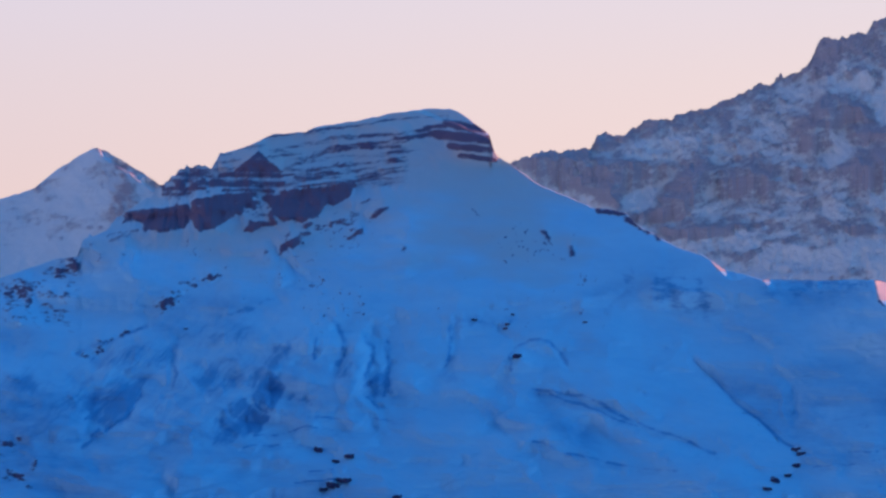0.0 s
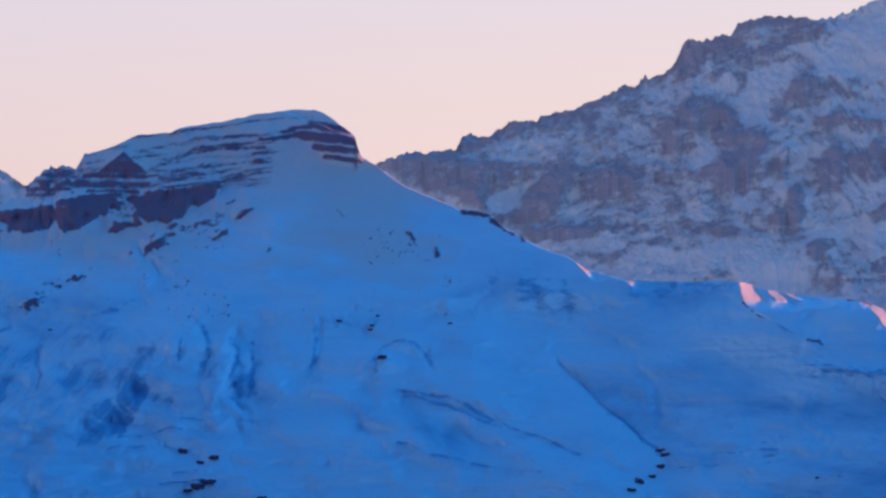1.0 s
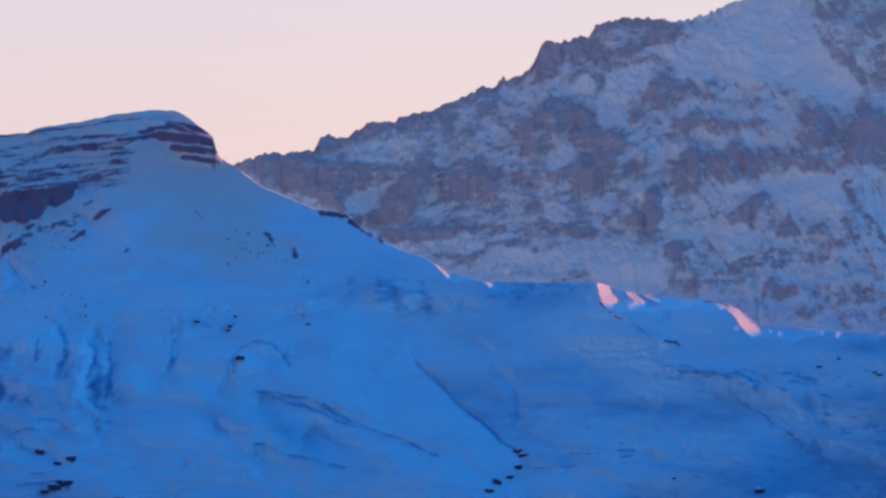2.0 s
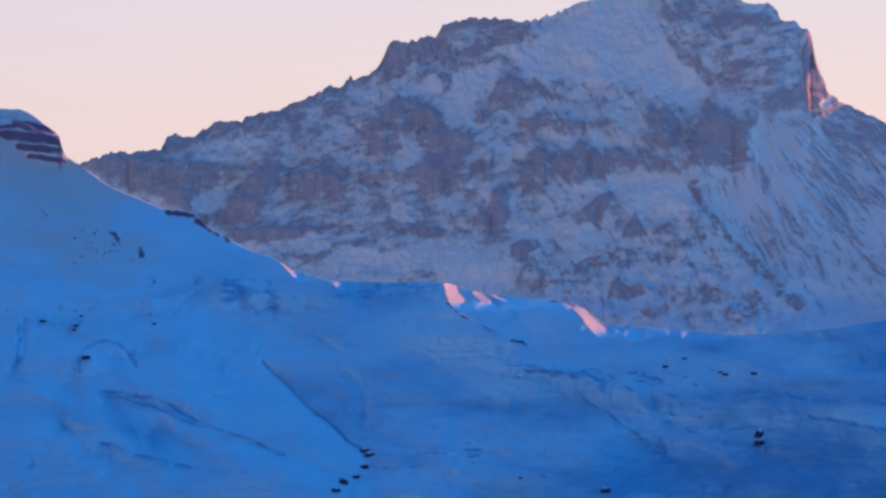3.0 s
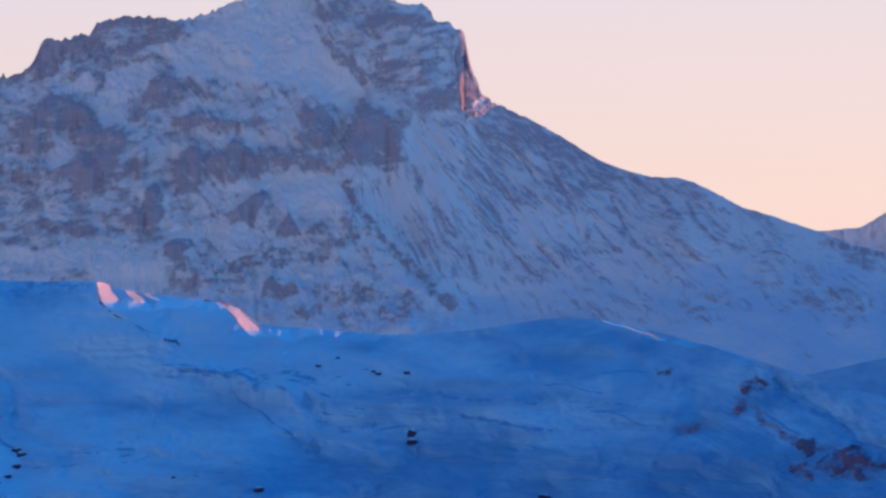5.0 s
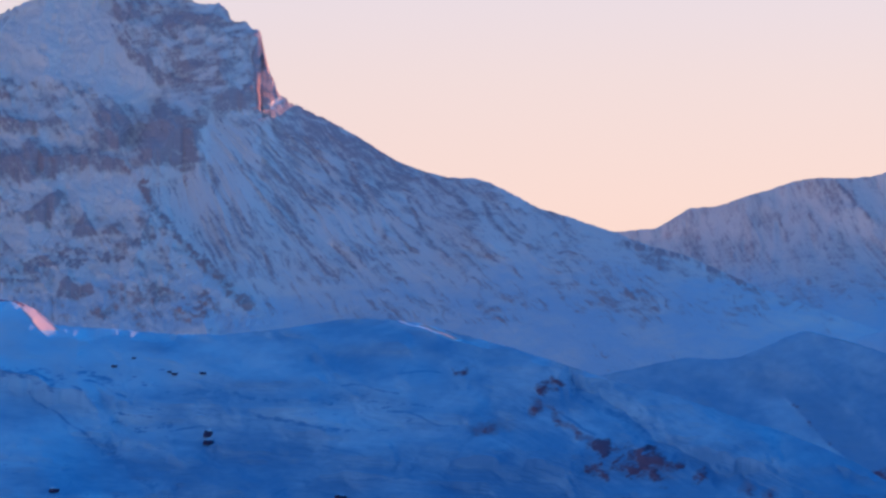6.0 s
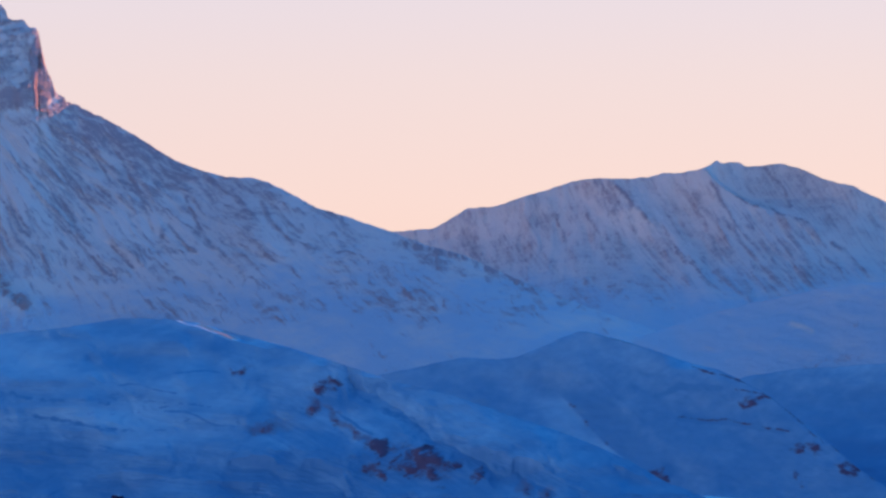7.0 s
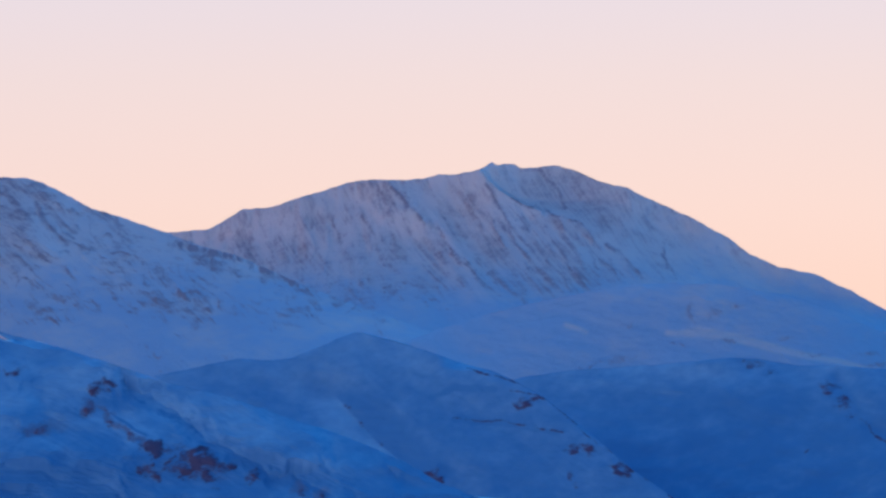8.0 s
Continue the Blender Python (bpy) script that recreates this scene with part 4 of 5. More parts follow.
# ---- the great rocky mountain ----
GREAT_LEFT = [(640, 420), (760, 340), (880, 300), (909, 287), (940, 277), (959, 271), (984, 268), (1002, 270), (1030, 267), (1048, 262), (1056, 245), (1074, 236), (1088, 242), (1105, 239), (1125, 226), (1144, 212),
              (1160, 216), (1189, 213), (1204, 203), (1225, 197), (1254, 196), (1274, 183), (1310, 170), (1339, 153), (1345, 150), (1360, 152), (1371, 146), (1374, 134),
              (1377, 140), (1381, 129), (1388, 139), (1410, 132), (1428, 121), (1440, 98), (1452, 75), (1460, 73), (1466, 70), (1475, 76)]
GREAT_MID = [(1475, 76), (1495, 72), (1512, 66), (1520, 64), (1530, 68), (1545, 46), (1556, 42), (1575, 38), (1595, 32), (1630, 33), (1662, 33), (1672, 39), (1700, 37), (1720, 33),
             (1755, 20), (1776, 10), (1800, 1), (1880, -6), (1940, -9), (2010, -6), (2050, -2), (2070, 3), (2076, 3), (2092, 5), (2121, 6), (2136, 18), (2144, 36), (2166, 37), (2180, 48), (2196, 55)]
GREAT_RIGHT = [(2196, 55), (2201, 82), (2206, 104), (2214, 132), (2222, 152), (2229, 168), (2256, 185), (2290, 200), (2298, 205), (2306, 207), (2366, 240), (2436, 284), (2480, 301), (2530, 314), (2575, 315), (2600, 322),
               (2646, 345), (2690, 369), (2730, 380), (2770, 394), (2821, 411), (2881, 434), (2941, 450), (3011, 480), (3081, 511), (3181, 548), (3260, 575), (3360, 615)]
great_line = GREAT_LEFT + GREAT_MID[1:] + GREAT_RIGHT[1:]
SLABS_LEFT = [  # dark crags, their outlines by bearing and level
    [(916, 286), (956, 276), (996, 272), (1056, 280), (1112, 285), (1146, 300), (1182, 300), (1176, 318), (1136, 325), (1102, 330), (1092, 350), (1096, 365), (1046, 355), (1006, 345), (966, 325), (936, 310)],
    [(1128, 385), (1166, 360), (1186, 335), (1206, 305), (1242, 288), (1266, 285), (1268, 300), (1262, 322), (1242, 350), (1226, 370), (1212, 388), (1172, 395)],
    [(1272, 345), (1276, 305), (1296, 302), (1336, 296), (1366, 310), (1372, 335), (1336, 345), (1306, 352)],
    [(1172, 402), (1226, 388), (1266, 395), (1312, 390), (1316, 405), (1266, 420), (1216, 425), (1182, 420)]]
CRAGS_LEFT = [  # smaller crags of the long ridge
    [(1264, 205), (1296, 198), (1300, 218), (1286, 233), (1266, 226)],
    [(1336, 400), (1386, 390), (1388, 402), (1346, 415)],
    [(1046, 252), (1072, 232), (1102, 240), (1086, 264), (1052, 270)],
    [(1128, 224), (1152, 210), (1186, 214), (1172, 238), (1136, 244)],
    [(1188, 214), (1226, 196), (1262, 197), (1252, 222), (1206, 232)],
    [(1282, 458), (1336, 440), (1402, 418), (1404, 428), (1346, 448), (1316, 470), (1292, 475)],
    [(1444, 398), (1496, 394), (1542, 398), (1552, 425), (1496, 418), (1456, 410)]]
SLABS_MID = [  # great central crags and the dome
    [(1402, 210), (1442, 195), (1462, 172), (1502, 165), (1536, 195), (1552, 222), (1502, 222), (1476, 235), (1456, 255), (1442, 275), (1416, 272), (1408, 250)],
    [(1502, 225), (1552, 222), (1594, 226), (1602, 250), (1586, 275), (1556, 300), (1552, 320), (1536, 348), (1516, 340), (1504, 310), (1476, 310), (1486, 290), (1522, 262), (1496, 248)],
    [(1556, 300), (1596, 280), (1632, 265), (1652, 275), (1636, 290), (1596, 310), (1556, 330)],
    [(1636, 170), (1638, 145), (1652, 130), (1672, 126), (1686, 135), (1694, 150), (1686, 165), (1662, 190), (1646, 190)]]
CRAGS_TOP = [  # crags under the crest
    [(1432, 152), (1444, 98), (1456, 74), (1482, 76), (1496, 88), (1488, 112), (1476, 136), (1452, 152)],
    [(1496, 90), (1508, 66), (1536, 66), (1546, 44), (1568, 46), (1546, 76), (1522, 96)],
    [(1544, 102), (1576, 76), (1636, 60), (1696, 42), (1702, 62), (1652, 82), (1596, 96), (1562, 106)],
    [(1546, 122), (1596, 108), (1662, 98), (1662, 108), (1596, 116), (1556, 130)],
    [(1542, 160), (1554, 130), (1560, 160)],
    [(1602, 212), (1604, 185), (1632, 178), (1642, 200), (1626, 215)],
    [(1692, 152), (1726, 135), (1766, 144), (1808, 146), (1802, 156), (1746, 160), (1756, 172), (1736, 176), (1712, 162)]]
BELT = [  # the rock belt and the buttress
    [(1672, 206), (1706, 196), (1776, 213), (1856, 212), (1858, 226), (1776, 230), (1696, 224)],
    [(1732, 295), (1756, 266), (1786, 246), (1808, 255), (1826, 268), (1886, 262), (1946, 278), (1974, 300), (1936, 305), (1876, 300), (1826, 308), (1776, 322)],
    [(1896, 240), (1904, 195), (1936, 180), (1958, 195), (1964, 232), (1956, 268), (1906, 265)],
    [(1964, 285), (1982, 240), (1996, 215), (2016, 188), (2038, 184), (2062, 200), (2092, 203), (2098, 240), (2092, 285), (2076, 300), (2026, 292), (1986, 296)],
    [(1676, 295), (1706, 262), (1728, 258), (1734, 300), (1726, 335), (1696, 340)]]
TOWER = [  # beds of the summit tower
    [(2100, 182), (2126, 165), (2156, 150), (2188, 138), (2188, 172), (2166, 188), (2136, 198), (2112, 196)],
    [(1928, 32), (1936, 0), (1996, -6), (1994, 18), (1952, 34)],
    [(1936, 45), (1952, 50), (1972, 88), (1992, 100), (2008, 120), (2032, 152), (2016, 152), (1986, 122), (1964, 108), (1946, 80)],
    [(1996, 40), (2046, 24), (2126, 20), (2132, 40), (2066, 50), (2006, 62)],
    [(2036, 110), (2096, 96), (2158, 100), (2146, 118), (2086, 128), (2046, 140)]]
LONE_CRAGS = [  # crags that stand alone in the snow
    [(1602, 400), (1608, 375), (1622, 370), (1636, 335), (1652, 325), (1666, 345), (1662, 365), (1668, 385), (1656, 395), (1632, 398)],
    [(1772, 380), (1792, 365), (1816, 350), (1836, 335), (1846, 345), (1836, 370), (1822, 390), (1782, 400)],
    [(1862, 412), (1872, 395), (1884, 374), (1898, 400), (1902, 412), (1882, 416)],
    [(1906, 406), (1936, 398), (1948, 412), (1916, 413)],
    [(1664, 455), (1666, 435), (1686, 422), (1712, 425), (1716, 440), (1696, 455), (1682, 462)],
    [(1836, 526), (1842, 500), (1856, 488), (1872, 505), (1896, 500), (1906, 515), (1882, 525), (1846, 529)]]
SPECKLED = [  # ground with many small rocks
    [(1664, 518), (1674, 490), (1696, 478), (1722, 492), (1752, 485), (1748, 510), (1696, 522)],
    [(1754, 480), (1776, 452), (1826, 446), (1896, 455), (1956, 440), (1958, 460), (1896, 475), (1826, 475), (1796, 492), (1764, 502)],
    [(1816, 440), (1846, 424), (1868, 438), (1884, 452), (1836, 452)],
    [(1926, 505), (2026, 500), (2032, 530), (1946, 535)],
    [(1894, 540), (1936, 540), (1938, 560), (1898, 560)],
    [(1974, 555), (1992, 553), (1996, 580), (1978, 582)],
    [(2042, 530), (2096, 520), (2122, 550), (2086, 575), (2046, 565)],
    [(1952, 428), (1996, 414), (2038, 408), (2042, 422), (1986, 432)]]
PALE = [  # smooth snowfields
    [(1662, 100), (1706, 75), (1746, 45), (1776, 8), (1826, -6), (1926, -2), (1942, 60), (1976, 110), (2026, 155), (1996, 190), (1956, 170), (1856, 140), (1756, 135), (1696, 132)],
    [(1556, 128), (1636, 110), (1646, 130), (1632, 165), (1602, 180), (1596, 222), (1558, 222), (1554, 165)],
    [(1472, 300), (1456, 275), (1486, 240), (1502, 235), (1506, 255), (1486, 285)],
    [(1102, 345), (1136, 325), (1186, 320), (1178, 340), (1152, 362), (1126, 380), (1112, 365)]]
PALE_LOW = [  # smaller snowfields
    [(1302, 440), (1346, 428), (1396, 405), (1416, 408), (1366, 424), (1316, 445)],
    [(1536, 470), (1596, 455), (1656, 462), (1662, 515), (1596, 505), (1546, 492)],
    [(1642, 268), (1672, 258), (1696, 262), (1692, 282), (1656, 284)],
    [(1776, 330), (1896, 320), (1972, 325), (1982, 385), (1896, 380), (1856, 370), (1846, 335)],
    [(1666, 400), (1746, 398), (1826, 412), (1826, 426), (1726, 420), (1672, 418)],
    [(1496, 150), (1536, 140), (1542, 158), (1506, 168), (1472, 162)],
    [(1376, 440), (1436, 450), (1536, 440), (1546, 470), (1456, 480), (1396, 470)]]
GULLIES = [  # dark runs down the flank: half width, then the line
    (9, [(2590, 358), (2612, 395), (2644, 432)]),
    (6, [(2602, 356), (2637, 390), (2660, 412)]),
    (10, [(2416, 398), (2414, 424)]),
    (6, [(2428, 398), (2462, 445)]),
    (6, [(2457, 350), (2477, 395), (2500, 430)]),
    (5, [(2267, 428), (2302, 468), (2326, 488)]),
    (5, [(2322, 438), (2362, 472)]),
    (6, [(2352, 300), (2382, 360), (2397, 410)]),
    (5, [(2202, 255), (2252, 330), (2302, 385)]),
    (5, [(2162, 290), (2222, 350), (2262, 395)]),
    (5, [(2302, 225), (2352, 300)]),
    (5, [(2262, 230), (2322, 320)]),
    (8, [(2217, 225), (2262, 290)])]


def great_crest(b):
    jag = fbm(b / 7.0, b * 0 + 1.0, 605, 4, 0.6) * (1 - ease(2230, 2330, b) * 0.75) * (1 - 0.5 * ease(1760, 1800, b) * (1 - ease(2040, 2060, b))) * 4.0
    return curve(b, great_line, 1.2) + jag - 2.5 * ease(1380, 1480, b) * (1 - ease(2060, 2120, b))


def crag(b, l):
    return ridged(b / 66.0 + l / 120.0, l / 44.0 - b / 260.0, 663, 4)


def shard(b, l):
    bend = fbm(b / 30.0, l / 30.0, 675, 3) * 0.9
    return 0.55 * ridged(b / 21.0 - l / 60.0 + bend, l / 15.0 + b / 90.0 - bend, 673, 3) + 0.45 * (0.5 + 0.6 * fbm(b / 12.0 - l / 40.0, l / 9.0 + b / 60.0, 677, 4, 0.65))


SPINE = [(1985, 322), (2006, 372), (2040, 402), (2056, 432), (2090, 456), (2110, 478), (2130, 502), (2160, 526), (2180, 540)]
DIVIDE = ([190, 290, 310, 330, 372, 402, 456, 502, 540, 720], [2100, 2096, 2060, 1992, 2008, 2040, 2090, 2130, 2180, 2260])


def flank_of(b, l, soft):
    """1 on the ribbed flank beyond the tower and the red spine."""
    side_of = b - np.interp(l, *DIVIDE)
    under = np.interp(b, [2090, 2110, 2140, 2200, 2229, 2260], [198, 200, 212, 206, 188, 150])
    return ease(-soft, soft, side_of) * ease(-soft, soft, l - under)


def great_cover(b, l):
    w1 = fbm(b / 40.0, l / 40.0, 641, 6, 0.62) * 11
    w2 = fbm(b / 40.0, l / 40.0, 657, 6, 0.62) * 10
    bb, ll = b + w1, l + w2
    depth = l - curve(b, great_line)
    # ledges dip to the left along the ridge and lie level towards the tower
    dip = np.interp(b, [1000, 1700, 1900, 2050], [0.55, 0.45, 0.25, 0.12])
    wave = fbm(b / 50.0, l / 50.0, 645, 3) * 9
    slant = 0.55 * fbm(b / 26.0 + l / 44.0, l / 13.0 - b / 60.0, 615, 5, 0.62) + 0.75 * fbm((b - dip * l) / 36.0, (l + dip * b + wave) / 7.0, 616, 4, 0.65)
    mesh = shard(b, l) - 0.5
    wide = fbm(bb / 90.0, ll / 45.0, 613, 4, 0.6)
    rock = 0.33 + 0.07 * (1 - ease(1650, 1850, b)) * (1 - ease(380, 460, l)) - 0.07 * ease(400, 520, l) + 0.10 * wide + 0.25 * slant + 0.36 * mesh
    for outline in PALE + PALE_LOW:
        m = patch(bb, ll, outline, 9.0)
        rock = rock * (1 - m) + m * (0.09 + 0.09 * slant)
    hewn = 0.67 + 0.26 * slant + 0.30 * mesh + 0.10 * wide
    for outline in SLABS_LEFT + SLABS_MID + BELT:
        m = patch(bb, ll, outline, 12.0)
        rock = rock * (1 - m) + m * np.maximum(hewn, rock)
    for outline in CRAGS_LEFT + CRAGS_TOP + TOWER:
        m = 0.92 * patch(bb, ll, outline, 8.0)
        rock = rock * (1 - m) + m * np.maximum(hewn - 0.03, rock)
    for outline in LONE_CRAGS:
        m = patch(b + 0.6 * w1, l + 0.6 * w2, outline, 4.0)
        rock = rock * (1 - m) + m * (hewn + 0.06)
    grit = fbm(b / 9.0, l / 7.0, 621, 3, 0.6)
    for outline in SPECKLED:
        m = patch(bb, ll, outline, 9.0)
        rock = rock * (1 - m) + m * np.maximum(0.46 + 0.42 * grit, rock)
    # thin beds across the summit tower, and the rough rim of the ridge
    tower = patch(bb, ll, [(1930, 10), (1990, -12), (2150, 10), (2200, 55), (2215, 120), (2190, 190), (2110, 200), (2030, 160), (1960, 80)], 12.0)
    beds = fbm(b / 34.0 + l / 90.0, (l + 0.16 * b) / 8.0, 623, 4, 0.6)
    rock = np.maximum(rock, tower * (0.42 + 0.24 * beds + 0.14 * slant))
    rim = (1 - ease(6, 30, depth + 8 * slant)) * (1 - ease(1660, 1740, b))
    rock = np.maximum(rock, rim * (0.64 + 0.25 * mesh))
    # flank: thin dark ribs that fan out from the foot of the tower
    flank = flank_of(bb, ll, 8.0)
    turn = np.arctan2(l - 20.0, b - 1930.0)
    out = np.hypot(l - 20.0, b - 1930.0)
    bend = 0.018 * fbm(b / 60.0, l / 60.0, 631, 3)
    rib = fbm((turn + bend) * 85.0, out / 46.0, 633, 4, 0.62)
    fine_rib = fbm((turn + bend) * 190.0, out / 26.0, 634, 3, 0.6)
    ribs = 0.36 + 0.17 * rib + 0.17 * fine_rib + 0.10 * fbm(b / 80.0, l / 50.0, 635, 4) + 0.06 * grit
    ribs = ribs + 0.20 * (1 - ease(20, 110, depth)) * (1 - ease(2440, 2640, b)) - 0.07 * ease(430, 520, l) + 0.06 * blob(b, l, (2260, 330), 110, 60, 35, 0.9)
    fan = patch(bb, ll, [(2103, 206), (2140, 218), (2168, 245), (2200, 272), (2190, 305), (2160, 332), (2120, 318), (2098, 292)], 14.0) + patch(bb, ll, [(2020, 325), (2090, 310), (2110, 350), (2096, 390), (2050, 395), (2024, 372)], 12.0)
    ribs = ribs - 0.15 * fan + 0.12 * fan * fine_rib
    for half, line in GULLIES:
        ribs = np.maximum(ribs, (0.60 + 0.20 * rib) * stroke(b + 0.4 * w1, l + 0.4 * w2, line, half))
    edge_rock = stroke(b, l, [(2840, 430), (2940, 455), (3010, 482), (3080, 512)], 10.0) + 0.8 * stroke(bb, ll, [(2830, 500), (2850, 520), (2905, 560)], 8.0)
    ribs = np.maximum(ribs, edge_rock * (0.52 + 0.5 * fbm(b / 9.0, l / 20.0, 637, 2)))
    low_bits = ease(0.3, 0.75, fbm((b * 0.8 - l * 0.6) / 9.0 + fbm(b / 40.0, l / 40.0, 679, 3) * 1.2, (b * 0.6 + l * 0.8) / 46.0, 681, 4, 0.65)) * ease(420, 480, l) * (1 - ease(640, 690, l))
    ribs = np.maximum(ribs, 0.47 * low_bits)
    rock = rock * (1 - flank) + ribs * flank
    spine = stroke(bb, ll, SPINE, 13.0)
    rock = np.maximum(rock, spine * (0.60 + 0.3 * grit))
    rock = np.maximum(rock, 0.78 * patch(b, l, [(2184, 150), (2178, 96), (2194, 58), (2204, 95), (2213, 140), (2230, 170), (2188, 196)], 5.0))
    rock = rock - 0.16 * ease(550, 600, l)
    earth = 0.55 * spine * ease(-0.4, 0.5, grit) + 0.6 * blob(bb, ll, (2118, 495), 34, 14, 48, 0.8) + 0.42 * stroke(bb, ll, [(1960, 300), (1995, 340), (2010, 380)], 15.0) + 0.3 * stroke(bb, ll, [(2040, 450), (2090, 465)], 12.0)
    earth = earth + 0.5 * blob(bb, ll, (2066, 212), 20, 18, 20, 0.8) + 0.35 * blob(bb, ll, (1820, 275), 22, 10, 0, 0.8) + 0.6 * blob(b, l, (2192, 165), 12, 34, 0, 0.8)
    return np.clip(rock, 0, 1), np.clip(earth, 0, 1)


def great_relief(b, l):
    depth = l - curve(b, great_line)
    quiet = 1 - 0.75 * blob(b, l, (2110, 190), 150, 190, -10, 0.8)
    big = ridged(b / 230.0 + l / 500.0, l / 190.0, 651, 4) * 40 + crag(b, l) * 14 * quiet + shard(b, l) * 7 * quiet + fbm(b / 24.0, l / 20.0, 655, 4, 0.6) * 3.5
    bulk = 0.0
    for outline in SLABS_LEFT + SLABS_MID + BELT + LONE_CRAGS:
        bulk = np.maximum(bulk, patch(b, l, outline, 16.0))
    for outline in PALE:
        bulk = bulk - 0.7 * patch(b, l, outline, 26.0)
    turn, out = np.arctan2(l - 20.0, b - 1930.0), np.hypot(l - 20.0, b - 1930.0)
    ribs = ridged(turn * 38.0 + fbm(b / 80.0, l / 60.0, 665, 2) * 0.7, out / 150.0, 659, 3) * 5 + ridged(turn * 11.0, out / 400.0, 661, 2) * 9
    for half, line in GULLIES:
        ribs = ribs - 5 * fold(b, l, line, 3.0 * half)
    flank = flank_of(b, l, 50.0)
    tower = -5 * ease(2170, 2240, b) * (1 - ease(2240, 2700, b)) * (1 - ease(160, 420, l))
    tower = tower + 9 * ease(2140, 2215, b) * (1 - ease(2255, 2460, b)) * (1 - ease(205, 330, l)) - 7 * ease(0, 4, b - 2190 - 0.1 * (l - 160)) * (1 - ease(2196, 2260, b)) * ease(150, 162, l) * (1 - ease(190, 202, l))
    spine = 7 * stroke(b, l, SPINE, 30.0)
    return ((big + 15 * bulk) * (1 - flank) + ribs * flank * (1 - 0.6 * ease(430, 540, l)) * (1 - 0.7 * (1 - ease(10, 90, depth)))) + tower + spine


# haze painted into the foot: its snow turns bluer downward
great_side = Massif((640, 3360), 2.2, great_crest, const(720), lambda b: np.interp(b, [640, 2300, 3360], [3560, 3560, 3350]),
                    lambda b: np.interp(b, [640, 1400, 2100, 2400, 3360], [3800, 3900, 3920, 3900, 3700]), 300, great_cover, great_relief, steep=0.6, tinge=lambda b, l: 0.25 * fbm(b / 80.0, l / 30.0, 917, 4) + 0.10 * ease(2250, 2500, b) + 0.62 * ease(390, 580, l))
qb, ql, qr = whole_quads(great_side)
great_parts = [("summit_tower", "blunt rock tower with a steep sunlit edge", (qb > 2085) & (qb < 2262) & (ql < 205)), ("buttress", "dark rock buttress", (qr > 0.5) & (qb > 1960) & (qb < 2100) & (ql > 180) & (ql < 305)),
               ("summit_snowfield", "smooth snowfield under the summit", (qr < 0.45) & (qb > 1740) & (qb < 2010) & (ql < 155)), ("pinnacle", "small rock needle on the ridge", (qb > 1366) & (qb < 1392) & (ql < 160)),
               ("scree_flank", "flank with thin dark ribs under snow", flank_of(qb, ql, 1.0) > 0.5, scree_snow)]
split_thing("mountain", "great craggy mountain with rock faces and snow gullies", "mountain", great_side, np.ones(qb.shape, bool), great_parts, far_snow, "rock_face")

# ---- far mountain with a small pointed top ----
# beyond 4450 an added, unseen ridge blocks the low sun
FAR = [(2700, 440), (2815, 412), (2850, 408), (2895, 404), (2925, 388), (2955, 368), (3005, 366), (3040, 352), (3085, 340), (3120, 328), (3155, 318), (3205, 315), (3240, 317), (3275, 314), (3300, 307), (3335, 306),
       (3375, 298), (3388, 291), (3397, 283), (3403, 290), (3420, 288), (3435, 287), (3447, 296), (3480, 294), (3510, 291), (3535, 297), (3585, 319), (3635, 331), (3690, 358), (3745, 382),
       (3815, 420), (3855, 450), (3900, 471), (3965, 484), (4025, 511), (4093, 548), (4300, 625), (4450, 590), (4560, 430), (4700, 340), (4950, 320)]


SPUR_LEFT = [(3212, 324), (3242, 354), (3270, 382), (3300, 418), (3340, 460), (3376, 503), (3410, 543)]
SPUR_MAIN = [(3372, 298), (3400, 328), (3430, 348), (3480, 370), (3536, 390), (3576, 413), (3616, 444), (3656, 480), (3686, 498)]
FAR_RUNS = [  # dark runs: half width, then the line
    (7, [(3218, 328), (3242, 356), (3270, 384)]), (5, [(3292, 398), (3326, 438), (3376, 488)]), (9, [(3386, 328), (3410, 358), (3430, 398)]), (5, [(3430, 348), (3486, 372), (3556, 396)]),
    (9, [(3600, 428), (3636, 463), (3660, 488)]), (5, [(3480, 300), (3510, 328), (3526, 368)]), (6, [(3698, 428), (3706, 468), (3720, 492)]), (5, [(3166, 378), (3186, 418), (3206, 468)]),
    (4, [(3116, 388), (3126, 428)]), (6, [(3326, 448), (3376, 498), (3426, 533)]), (8, [(3396, 478), (3436, 518), (3466, 543)]), (6, [(3456, 478), (3476, 508), (3510, 543)])]


